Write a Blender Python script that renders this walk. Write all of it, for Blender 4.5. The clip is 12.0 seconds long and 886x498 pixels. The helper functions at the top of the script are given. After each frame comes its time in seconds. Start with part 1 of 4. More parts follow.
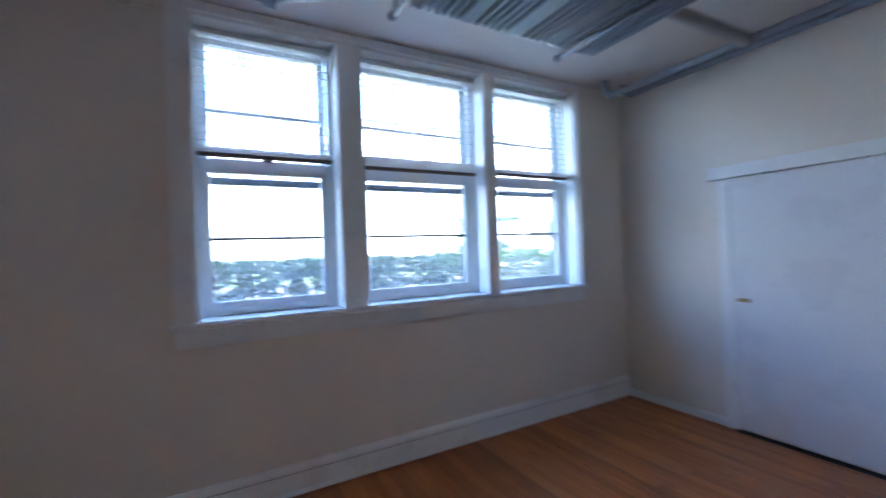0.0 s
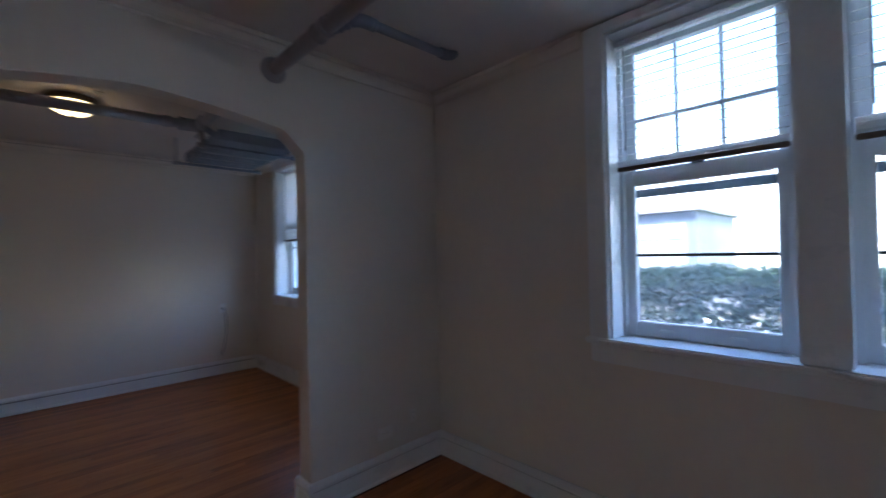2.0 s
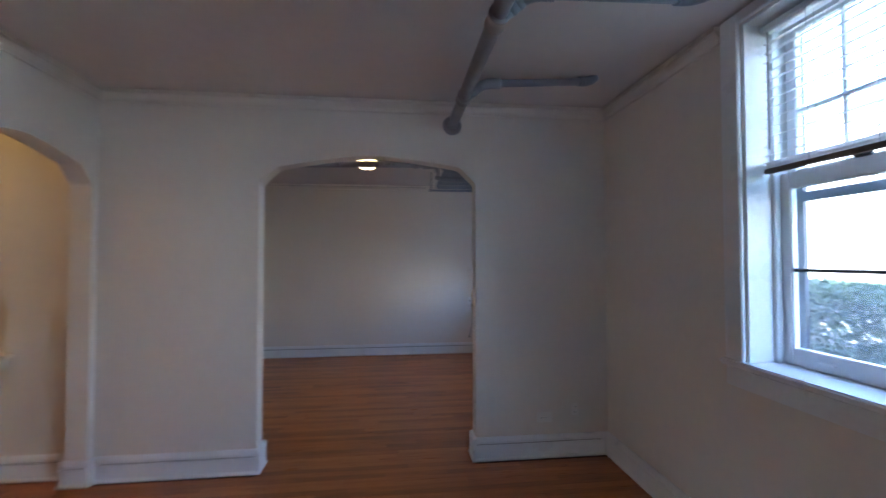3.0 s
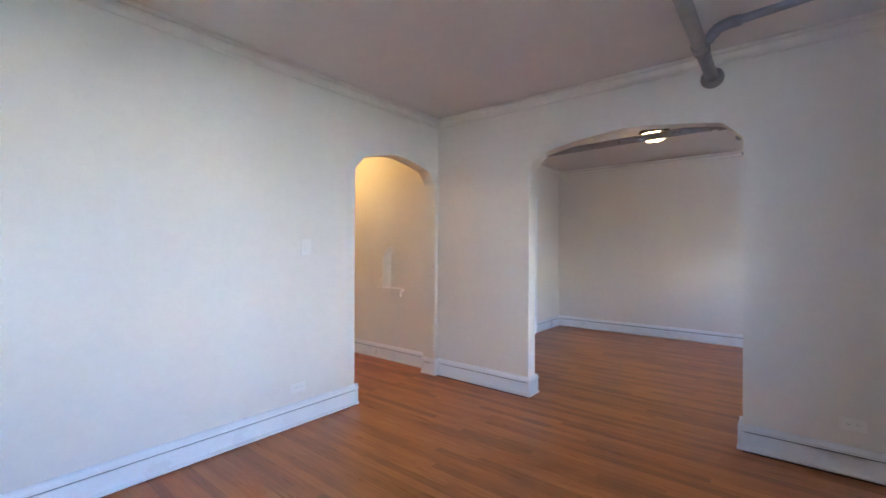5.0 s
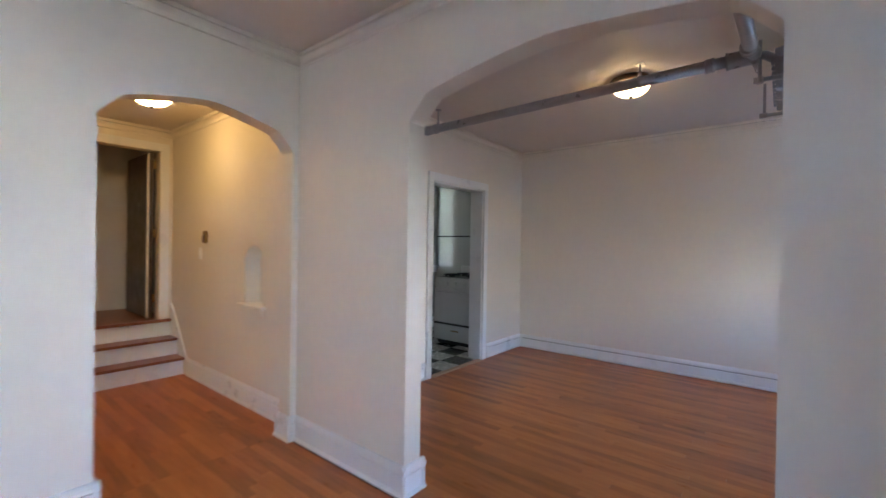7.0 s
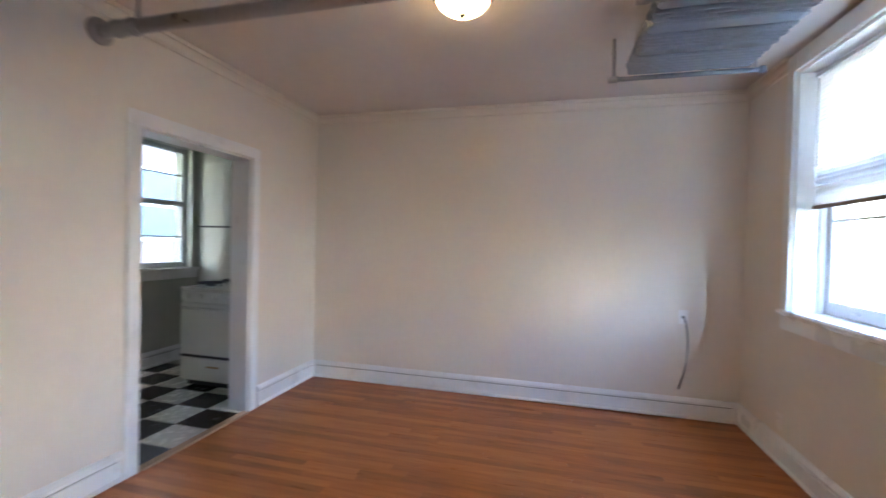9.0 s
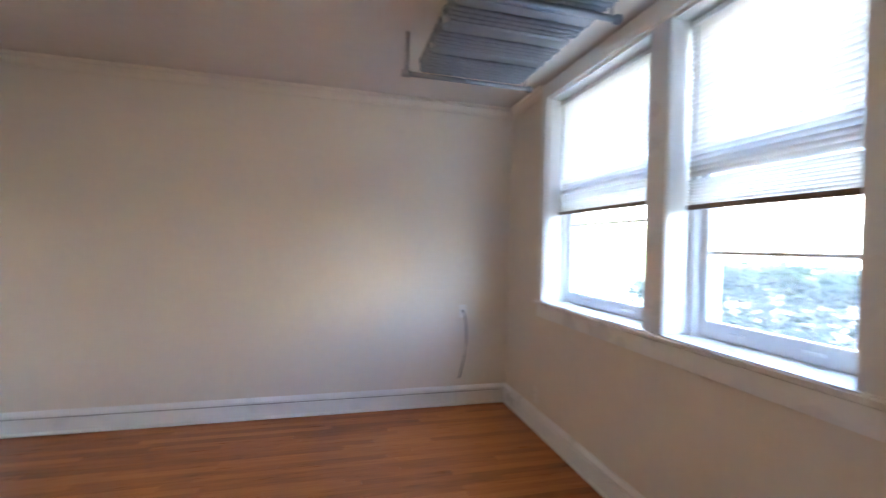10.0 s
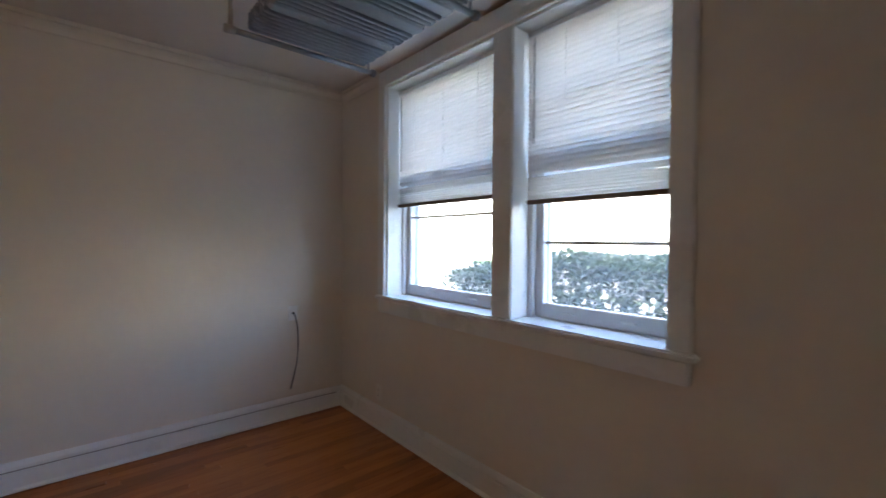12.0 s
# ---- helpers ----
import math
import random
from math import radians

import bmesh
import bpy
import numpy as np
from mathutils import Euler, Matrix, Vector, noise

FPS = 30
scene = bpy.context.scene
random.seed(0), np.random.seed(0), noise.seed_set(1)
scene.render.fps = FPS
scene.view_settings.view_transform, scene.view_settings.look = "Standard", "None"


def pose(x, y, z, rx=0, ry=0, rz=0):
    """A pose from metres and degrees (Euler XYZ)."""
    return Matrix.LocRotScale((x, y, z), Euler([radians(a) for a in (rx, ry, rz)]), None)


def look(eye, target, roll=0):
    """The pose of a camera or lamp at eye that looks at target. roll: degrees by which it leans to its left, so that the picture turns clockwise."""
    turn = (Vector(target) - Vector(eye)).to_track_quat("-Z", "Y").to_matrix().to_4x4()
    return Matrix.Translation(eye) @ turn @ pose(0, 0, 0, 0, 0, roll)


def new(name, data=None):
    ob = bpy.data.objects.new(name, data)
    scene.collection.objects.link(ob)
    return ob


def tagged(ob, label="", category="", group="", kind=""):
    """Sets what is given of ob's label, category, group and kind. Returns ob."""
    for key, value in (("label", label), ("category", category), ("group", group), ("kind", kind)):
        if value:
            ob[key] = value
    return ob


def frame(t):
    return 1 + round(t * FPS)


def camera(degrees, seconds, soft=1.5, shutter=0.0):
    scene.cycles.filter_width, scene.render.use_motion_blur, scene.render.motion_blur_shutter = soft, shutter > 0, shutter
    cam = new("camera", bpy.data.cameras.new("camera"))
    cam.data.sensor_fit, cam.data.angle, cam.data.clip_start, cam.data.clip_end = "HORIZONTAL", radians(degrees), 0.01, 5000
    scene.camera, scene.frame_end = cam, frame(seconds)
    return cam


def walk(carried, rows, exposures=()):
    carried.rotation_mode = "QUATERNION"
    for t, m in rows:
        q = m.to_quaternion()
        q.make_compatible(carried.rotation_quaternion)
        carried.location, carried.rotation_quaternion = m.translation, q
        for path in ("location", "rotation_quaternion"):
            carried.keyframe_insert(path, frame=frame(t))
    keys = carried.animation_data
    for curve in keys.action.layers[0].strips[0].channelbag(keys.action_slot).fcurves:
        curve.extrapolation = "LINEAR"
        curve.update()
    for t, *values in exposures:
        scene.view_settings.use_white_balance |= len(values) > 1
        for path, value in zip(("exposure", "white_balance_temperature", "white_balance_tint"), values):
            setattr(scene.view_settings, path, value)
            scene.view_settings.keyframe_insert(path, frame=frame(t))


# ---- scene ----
cam = camera(93.2, 12.0, shutter=0.5)
PATH = [
    (0, (0.362, 0.515, 1.329), (1.334, 2.263, 1.338), -2.1),
    (0.5, (0.464, 0.634, 1.391), (0.744, 2.614, 1.388), -1.2),
    (1, (0.615, 0.706, 1.46), (0.302, 2.681, 1.441), -1.5),
    (1.5, (0.934, 0.782, 1.474), (-0.04, 2.529, 1.478), -1.5),
    (2, (1.261, 0.847, 1.47), (-0.172, 2.242, 1.493), -1.2),
    (2.5, (1.66, 1.072, 1.475), (-0.176, 1.865, 1.526), -0.7),
    (2.8, (1.94, 1.258, 1.49), (-0.012, 1.694, 1.541), -0.5),
    (3, (2.082, 1.365, 1.49), (0.095, 1.591, 1.541), -0.1),
    (3.5, (2.416, 1.596, 1.468), (0.434, 1.327, 1.518), 0.0),
    (3.6, (2.471, 1.63, 1.462), (0.506, 1.261, 1.508), 0.0),
    (3.7, (2.5, 1.661, 1.458), (0.55, 1.217, 1.506), 0.1),
    (5.3, (2.291, 2.202, 1.298), (0.778, 0.894, 1.289), 0.6),
    (5.5, (2.15, 2.212, 1.298), (0.635, 0.907, 1.281), 1.1),
    (6, (1.647, 2.184, 1.315), (0.131, 0.879, 1.289), 0.9),
    (6.5, (1.136, 2.127, 1.350), (-0.407, 0.854, 1.328), 0.9),
    (6.7, (0.93, 2.07, 1.352), (-0.609, 0.793, 1.334), 1.1),
    (8.3, (-0.388, 1.564, 1.404), (-2.154, 0.625, 1.41), 0.3),
    (8.5, (-0.464, 1.542, 1.408), (-2.269, 0.682, 1.376), 1.4),
    (8.6, (-0.506, 1.533, 1.407), (-2.341, 0.736, 1.379), 1.3),
    (9, (-0.731, 1.501, 1.395), (-2.667, 0.999, 1.368), 1.3),
    (9.5, (-0.913, 1.485, 1.392), (-2.912, 1.416, 1.376), 1.5),
    (10, (-1.017, 1.453, 1.412), (-2.953, 1.953, 1.394), 1.5),
    (10.5, (-1.028, 1.417, 1.415), (-2.751, 2.433, 1.403), 1.4),
    (11, (-1.016, 1.356, 1.4), (-2.524, 2.67, 1.396), 0.8),
    (11.5, (-1.062, 1.31, 1.388), (-2.495, 2.705, 1.377), 0.7),
    (12, (-1.276, 1.298, 1.412), (-2.791, 2.603, 1.376), 0.5),
]
EXPOSURES = [(0.0, 4.45, 5160, 10), (0.6, 3.95, 5260, 10), (1.0, 3.57, 5330, 10), (1.5, 3.52, 5350, 10), (2.5, 3.8, 5350, 10), (3.0, 4.45, 5410, 10), (3.5, 5.0, 5430, 10), (5.5, 5.46, 5700, 10), (6.5, 5.3, 5780, 10), (8.5, 5.65, 5950, 10), (9.5, 5.72, 6200, 10), (10.5, 5.26, 6330, 10), (11.5, 4.65, 6520, 10), (12.0, 4.32, 6430, 10)]
walk(cam, [(t, look(eye, target, roll)) for t, eye, target, roll in PATH], EXPOSURES)

# ---- world, sun, light ----
world = bpy.data.worlds.new("overcast_sky")
scene.world = world
world.use_nodes = True
wn = world.node_tree.nodes
sky = wn.new("ShaderNodeTexSky")
sky.sky_type = "NISHITA"
sky.sun_disc = False
sky.sun_elevation, sky.sun_rotation = radians(52), radians(143.6)
sky.air_density, sky.dust_density, sky.ozone_density = 1.0, 2.0, 1.2
wn["Background"].inputs["Strength"].default_value = 0.15
world.node_tree.links.new(sky.outputs[0], wn["Background"].inputs["Color"])

sun_data = bpy.data.lights.new("sun", "SUN")
sun_data.energy, sun_data.angle, sun_data.color = 2.8, radians(12), (1.0, 0.95, 0.88)
sun = new("sun", sun_data)
sun.matrix_world = look((9.0, -12.2, 19.4), (0, 0, 0))

# ---- materials ----
def mat(name, color, rough=0.5, metal=0.0, vary=0.06, scale=6.0, fine=60.0, bump=0.1, bump_scale=120.0, spec=0.5, coat=0.0, emit=None, strength=0.0, translucent=0.0):
    """A procedural surface: base colour with two scales of variation, fine relief and uneven gloss."""
    m = bpy.data.materials.new(name)
    m.use_nodes = True
    n, l = m.node_tree.nodes, m.node_tree.links
    b = n["Principled BSDF"]
    geo = n.new("ShaderNodeNewGeometry")
    big, small = n.new("ShaderNodeTexNoise"), n.new("ShaderNodeTexNoise")
    big.inputs["Scale"].default_value, big.inputs["Detail"].default_value = scale, 5
    small.inputs["Scale"].default_value, small.inputs["Detail"].default_value = fine, 3
    for t in (big, small):
        l.new(geo.outputs["Position"], t.inputs["Vector"])
    add = n.new("ShaderNodeMath")
    add.operation = "ADD"
    l.new(big.outputs["Fac"], add.inputs[0])
    l.new(small.outputs["Fac"], add.inputs[1])
    mr = n.new("ShaderNodeMapRange")
    mr.inputs["From Min"].default_value, mr.inputs["From Max"].default_value = 0.6, 1.4
    mr.inputs["To Min"].default_value, mr.inputs["To Max"].default_value = 1 - vary, 1 + vary
    l.new(add.outputs[0], mr.inputs["Value"])
    hsv = n.new("ShaderNodeHueSaturation")
    hsv.inputs["Color"].default_value = (*color, 1)
    l.new(mr.outputs[0], hsv.inputs["Value"])
    l.new(hsv.outputs[0], b.inputs["Base Color"])
    rr = n.new("ShaderNodeMapRange")
    rr.inputs["From Min"].default_value, rr.inputs["From Max"].default_value = 0.3, 0.7
    rr.inputs["To Min"].default_value, rr.inputs["To Max"].default_value = max(0.02, rough - 0.08), min(1, rough + 0.08)
    l.new(big.outputs["Fac"], rr.inputs["Value"])
    l.new(rr.outputs[0], b.inputs["Roughness"])
    b.inputs["Metallic"].default_value = metal
    b.inputs["Specular IOR Level"].default_value = spec
    b.inputs["Coat Weight"].default_value = coat
    if bump:
        bt = n.new("ShaderNodeTexNoise")
        bt.inputs["Scale"].default_value, bt.inputs["Detail"].default_value = bump_scale, 4
        l.new(geo.outputs["Position"], bt.inputs["Vector"])
        bn = n.new("ShaderNodeBump")
        bn.inputs["Strength"].default_value, bn.inputs["Distance"].default_value = bump, 0.004
        l.new(bt.outputs["Fac"], bn.inputs["Height"])
        l.new(bn.outputs[0], b.inputs["Normal"])
    if emit:
        b.inputs["Emission Color"].default_value = (*emit, 1)
        b.inputs["Emission Strength"].default_value = strength
    if translucent:
        tr, mix = n.new("ShaderNodeBsdfTranslucent"), n.new("ShaderNodeMixShader")
        l.new(hsv.outputs[0], tr.inputs["Color"])
        mix.inputs[0].default_value = translucent
        l.new(b.outputs[0], mix.inputs[1])
        l.new(tr.outputs[0], mix.inputs[2])
        l.new(mix.outputs[0], n["Material Output"].inputs["Surface"])
    return m


def wood(name, island=False, dark=(0.10, 0.034, 0.011), mid=(0.44, 0.136, 0.036), light=(0.66, 0.255, 0.082)):
    """Varnished oak strip: grain along y, tone by piece."""
    m = bpy.data.materials.new(name)
    m.use_nodes = True
    n, l = m.node_tree.nodes, m.node_tree.links
    b = n["Principled BSDF"]
    geo = n.new("ShaderNodeNewGeometry")
    if island:
        rnd = geo.outputs["Random Per Island"]
    else:
        rnd = n.new("ShaderNodeObjectInfo").outputs["Random"]
    off = n.new("ShaderNodeVectorMath")
    off.operation = "SCALE"
    comb = n.new("ShaderNodeCombineXYZ")
    for i in range(3):
        l.new(rnd, comb.inputs[i])
    l.new(comb.outputs[0], off.inputs[0])
    off.inputs["Scale"].default_value = 37.0
    mp = n.new("ShaderNodeMapping")
    mp.inputs["Scale"].default_value = (95, 5.0, 95)
    l.new(geo.outputs["Position"], mp.inputs["Vector"])
    av = n.new("ShaderNodeVectorMath")
    l.new(mp.outputs[0], av.inputs[0])
    l.new(off.outputs[0], av.inputs[1])
    grain = n.new("ShaderNodeTexNoise")
    grain.inputs["Scale"].default_value, grain.inputs["Detail"].default_value, grain.inputs["Distortion"].default_value = 1.0, 5, 0.0
    l.new(av.outputs[0], grain.inputs["Vector"])
    ramp = n.new("ShaderNodeValToRGB")
    e = ramp.color_ramp.elements
    e[0].position, e[0].color = 0.0, (*dark, 1)
    e[1].position, e[1].color = 1.0, (*light, 1)
    k = ramp.color_ramp.elements.new(0.5)
    k.color = (*mid, 1)
    tone = n.new("ShaderNodeMath")
    tone.operation = "MULTIPLY_ADD"
    l.new(rnd, tone.inputs[0])
    tone.inputs[1].default_value, tone.inputs[2].default_value = 0.36, 0.05
    tone2 = n.new("ShaderNodeMath")
    tone2.operation = "MULTIPLY_ADD"
    l.new(grain.outputs["Fac"], tone2.inputs[0])
    tone2.inputs[1].default_value = 0.55
    l.new(tone.outputs[0], tone2.inputs[2])
    stain = n.new("ShaderNodeTexNoise")
    stain.inputs["Scale"].default_value, stain.inputs["Detail"].default_value = 1.3, 3
    smap = n.new("ShaderNodeMapping")
    smap.inputs["Scale"].default_value = (5.5, 1.5, 5.5)
    l.new(geo.outputs["Position"], smap.inputs["Vector"])
    l.new(smap.outputs[0], stain.inputs["Vector"])
    tone3 = n.new("ShaderNodeMath")
    tone3.operation = "MULTIPLY_ADD"
    l.new(stain.outputs["Fac"], tone3.inputs[0])
    tone3.inputs[1].default_value = 0.45
    sub = n.new("ShaderNodeMath")
    sub.operation = "SUBTRACT"
    l.new(tone2.outputs[0], sub.inputs[0])
    sub.inputs[1].default_value = 0.22
    l.new(sub.outputs[0], tone3.inputs[2])
    l.new(tone3.outputs[0], ramp.inputs["Fac"])
    l.new(ramp.outputs[0], b.inputs["Base Color"])
    rr = n.new("ShaderNodeMapRange")
    rr.inputs["To Min"].default_value, rr.inputs["To Max"].default_value = 0.24, 0.35
    rr.inputs["From Min"].default_value, rr.inputs["From Max"].default_value = 0.0, 1.0
    l.new(grain.outputs["Fac"], rr.inputs["Value"])
    l.new(rr.outputs[0], b.inputs["Roughness"])
    bn = n.new("ShaderNodeBump")
    bn.inputs["Strength"].default_value, bn.inputs["Distance"].default_value = 0.05, 0.001
    l.new(grain.outputs["Fac"], bn.inputs["Height"])
    l.new(bn.outputs[0], b.inputs["Normal"])
    b.inputs["Specular IOR Level"].default_value = 0.36
    return m


M_WALL = mat("cream_painted_plaster", (0.80, 0.74, 0.655), rough=0.55, vary=0.025, scale=1.7, fine=18, bump=0.22, bump_scale=28)
M_CEIL = mat("pale_painted_ceiling", (0.72, 0.66, 0.61), rough=0.6, vary=0.03, scale=1.3, fine=14, bump=0.18, bump_scale=24)
M_TRIM = mat("white_gloss_trim_paint", (0.85, 0.85, 0.84), rough=0.32, vary=0.03, scale=4, fine=40, bump=0.12, bump_scale=45)
M_SASH = mat("white_sash_paint", (0.78, 0.79, 0.80), rough=0.38, vary=0.04, scale=9, fine=70, bump=0.1, bump_scale=60)
M_STORM = mat("dark_storm_frame", (0.035, 0.04, 0.05), rough=0.45, metal=0.3, vary=0.15, scale=12)
M_PIPE = mat("grey_painted_pipe", (0.36, 0.34, 0.34), rough=0.34, metal=0.30, vary=0.06, scale=9, fine=80, bump=0.15, bump_scale=90)
M_SILVER = mat("aluminium_painted_iron", (0.28, 0.30, 0.34), rough=0.40, metal=0.36, vary=0.06, scale=6, fine=50, bump=0.05, bump_scale=60)
M_DARKIRON = mat("dark_iron", (0.05, 0.05, 0.055), rough=0.5, metal=0.6, vary=0.2)
M_BLIND = mat("white_blind_slat", (0.86, 0.84, 0.82), rough=0.4, vary=0.03, bump=0, translucent=0.42)
M_BLINDBAR = mat("brown_blind_rail", (0.16, 0.10, 0.07), rough=0.45, vary=0.1)
M_CORD = mat("grey_white_cord", (0.45, 0.45, 0.45), rough=0.8, bump=0)
M_BRONZE = mat("bronze_lamp_ring", (0.10, 0.075, 0.055), rough=0.35, metal=0.8, vary=0.15)
M_DOME = mat("lit_alabaster_glass", (0.9, 0.82, 0.66), rough=0.35, emit=(1.0, 0.66, 0.28), strength=0.56, bump=0)
M_DOME_AMBER = mat("lit_amber_glass", (0.9, 0.7, 0.4), rough=0.35, emit=(1.0, 0.60, 0.20), strength=1.15, bump=0)
M_PLATE = mat("white_plastic_plate", (0.88, 0.87, 0.85), rough=0.3, vary=0.02, bump=0)
M_PLATE_PAINTED = mat("painted_over_plate", (0.85, 0.81, 0.74), rough=0.4, vary=0.03, bump=0.1)
# Near-black colour that stands in for shade inside the moulding grooves.
M_GROOVE_SHADE = mat("dark_groove_shade", (0.10, 0.08, 0.065), rough=0.9, vary=0.3, scale=9, bump=0)
M_SLOT = mat("dark_slot", (0.03, 0.03, 0.03), rough=0.6, bump=0)
M_CABLE = mat("black_cable", (0.03, 0.028, 0.028), rough=0.5, bump=0)
M_BRASS = mat("aged_brass", (0.35, 0.24, 0.10), rough=0.35, metal=0.9, vary=0.2)
M_ENAMEL = mat("cream_white_enamel", (0.74, 0.73, 0.68), rough=0.18, vary=0.03, bump=0.03)
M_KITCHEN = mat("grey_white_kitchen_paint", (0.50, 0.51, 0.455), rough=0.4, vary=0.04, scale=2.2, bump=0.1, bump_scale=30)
M_TILE_W = mat("off_white_vinyl_tile", (0.68, 0.66, 0.60), rough=0.25, vary=0.03, scale=18)
M_TILE_B = mat("black_vinyl_tile", (0.022, 0.022, 0.024), rough=0.22, vary=0.2, scale=18)
M_CLOSET = mat("white_painted_closet_door", (0.79, 0.79, 0.80), rough=0.3, vary=0.02, scale=2.5, bump=0.1, bump_scale=35)
M_DOORDARK = mat("dark_stained_door", (0.055, 0.035, 0.022), rough=0.35, vary=0.2, scale=8)
M_THRESH = mat("worn_pale_wood", (0.42, 0.27, 0.16), rough=0.5, vary=0.12, scale=14)
M_OAK = wood("varnished_oak_strip")
M_OAK_STUFF = wood("varnished_oak_strip_joined", island=True)
M_TREAD = wood("varnished_oak_tread", dark=(0.16, 0.05, 0.02), mid=(0.27, 0.10, 0.04), light=(0.36, 0.15, 0.06))
M_SUBFLOOR = mat("dark_subfloor", (0.05, 0.025, 0.012), rough=0.8)
M_BRICK = mat("buff_brick", (0.30, 0.21, 0.165), rough=0.85, vary=0.18, scale=9, bump=0.5, bump_scale=40)
M_FACADE = mat("pale_render_facade", (0.74, 0.73, 0.70), rough=0.8, vary=0.06, scale=1.2)
M_GARAGE = mat("grey_blue_painted_boards", (0.085, 0.10, 0.13), rough=0.7, vary=0.12, scale=4)
M_ROOF = mat("grey_shingle_roof", (0.16, 0.15, 0.15), rough=0.9, vary=0.2, scale=7)
M_GRASS = mat("lawn", (0.07, 0.12, 0.035), rough=0.9, vary=0.35, scale=3, fine=120, bump=0.8, bump_scale=180)
M_ASPHALT = mat("asphalt", (0.055, 0.055, 0.058), rough=0.9, vary=0.2, scale=2, fine=150, bump=0.5, bump_scale=250)
M_CONCRETE = mat("concrete_pavement", (0.42, 0.41, 0.39), rough=0.85, vary=0.1, scale=2.5, bump=0.3, bump_scale=90)
M_LEAF = mat("hedge_leaf", (0.085, 0.115, 0.085), rough=0.24, vary=0.4, scale=2.2, fine=45, bump=0, translucent=0.3)
M_LEAF_TOP = mat("bright_leaf", (0.055, 0.09, 0.042), rough=0.5, vary=0.35, scale=2.5, fine=40, bump=0, translucent=0.35)
M_BARK = mat("grey_bark", (0.13, 0.10, 0.08), rough=0.9, vary=0.25, scale=20, bump=0.6)
M_CARPAINT = mat("white_car_paint", (0.75, 0.76, 0.78), rough=0.2, vary=0.02, bump=0, coat=0.6)
M_RUBBER = mat("tyre_rubber", (0.025, 0.025, 0.025), rough=0.8)
M_CARGLASS = mat("dark_car_glass", (0.03, 0.035, 0.04), rough=0.08, bump=0)
M_FARGLASS = mat("curtained_window_glass", (0.30, 0.32, 0.34), rough=0.1, bump=0)
M_BRICK_NEXT = mat("weathered_brown_brick", (0.19, 0.135, 0.11), rough=0.9, vary=0.3, scale=7, fine=30, bump=0.5, bump_scale=30)
M_SHADE = mat("pale_blue_roller_shade", (0.085, 0.105, 0.135), rough=0.7, vary=0.05, bump=0)

M_GLASS = bpy.data.materials.new("veiled_window_glass")
M_GLASS.use_nodes = True
gn, gl = M_GLASS.node_tree.nodes, M_GLASS.node_tree.links
tb, gb, gm = gn.new("ShaderNodeBsdfTransparent"), gn.new("ShaderNodeBsdfGlossy"), gn.new("ShaderNodeMixShader")
gb.inputs["Roughness"].default_value = 0.02
gf = gn.new("ShaderNodeLayerWeight")
gp = gn.new("ShaderNodeMath")
gp.operation = "POWER"
gp.inputs[1].default_value = 5.0
gs = gn.new("ShaderNodeMath")
gs.operation = "MULTIPLY_ADD"
gs.inputs[1].default_value, gs.inputs[2].default_value = 0.6, 0.03
gl.new(gf.outputs["Facing"], gp.inputs[0])
gl.new(gp.outputs[0], gs.inputs[0])
gl.new(gs.outputs[0], gm.inputs[0])
gl.new(tb.outputs[0], gm.inputs[1])
gl.new(gb.outputs[0], gm.inputs[2])
# Pale translucent share over the panes imitates glare haze on the view outside.
gd, gdm = gn.new("ShaderNodeBsdfTranslucent"), gn.new("ShaderNodeMixShader")
gd.inputs["Color"].default_value = (0.80, 0.84, 0.90, 1)
veil_noise = gn.new("ShaderNodeTexNoise")
veil_noise.inputs["Scale"].default_value, veil_noise.inputs["Detail"].default_value = 5.0, 6
dr = gn.new("ShaderNodeMapRange")
dr.inputs["To Min"].default_value, dr.inputs["To Max"].default_value = 0.022, 0.06
gl.new(gn.new("ShaderNodeNewGeometry").outputs["Position"], veil_noise.inputs["Vector"])
gl.new(veil_noise.outputs["Fac"], dr.inputs["Value"])
gl.new(dr.outputs[0], gdm.inputs[0])
gl.new(gm.outputs[0], gdm.inputs[1])
gl.new(gd.outputs[0], gdm.inputs[2])
gl.new(gdm.outputs[0], gn["Material Output"].inputs["Surface"])


# ---- mesh helpers ----
def box(bm, x0, x1, y0, y1, z0, z1):
    vs = [bm.verts.new(p) for p in ((x0, y0, z0), (x1, y0, z0), (x1, y1, z0), (x0, y1, z0), (x0, y0, z1), (x1, y0, z1), (x1, y1, z1), (x0, y1, z1))]
    for f in ((3, 2, 1, 0), (4, 5, 6, 7), (0, 1, 5, 4), (1, 2, 6, 5), (2, 3, 7, 6), (3, 0, 4, 7)):
        bm.faces.new([vs[i] for i in f])
    return bm


def bevel(bm, w, segments=2):
    bmesh.ops.bevel(bm, geom=list(bm.edges), offset=w, segments=segments, affect="EDGES", clamp_overlap=True)
    return bm


def bx(x0, x1, y0, y1, z0, z1, w=0.0, segments=2):
    bm = box(bmesh.new(), min(x0, x1), max(x0, x1), min(y0, y1), max(y0, y1), z0, z1)
    return bevel(bm, w, segments) if w else bm


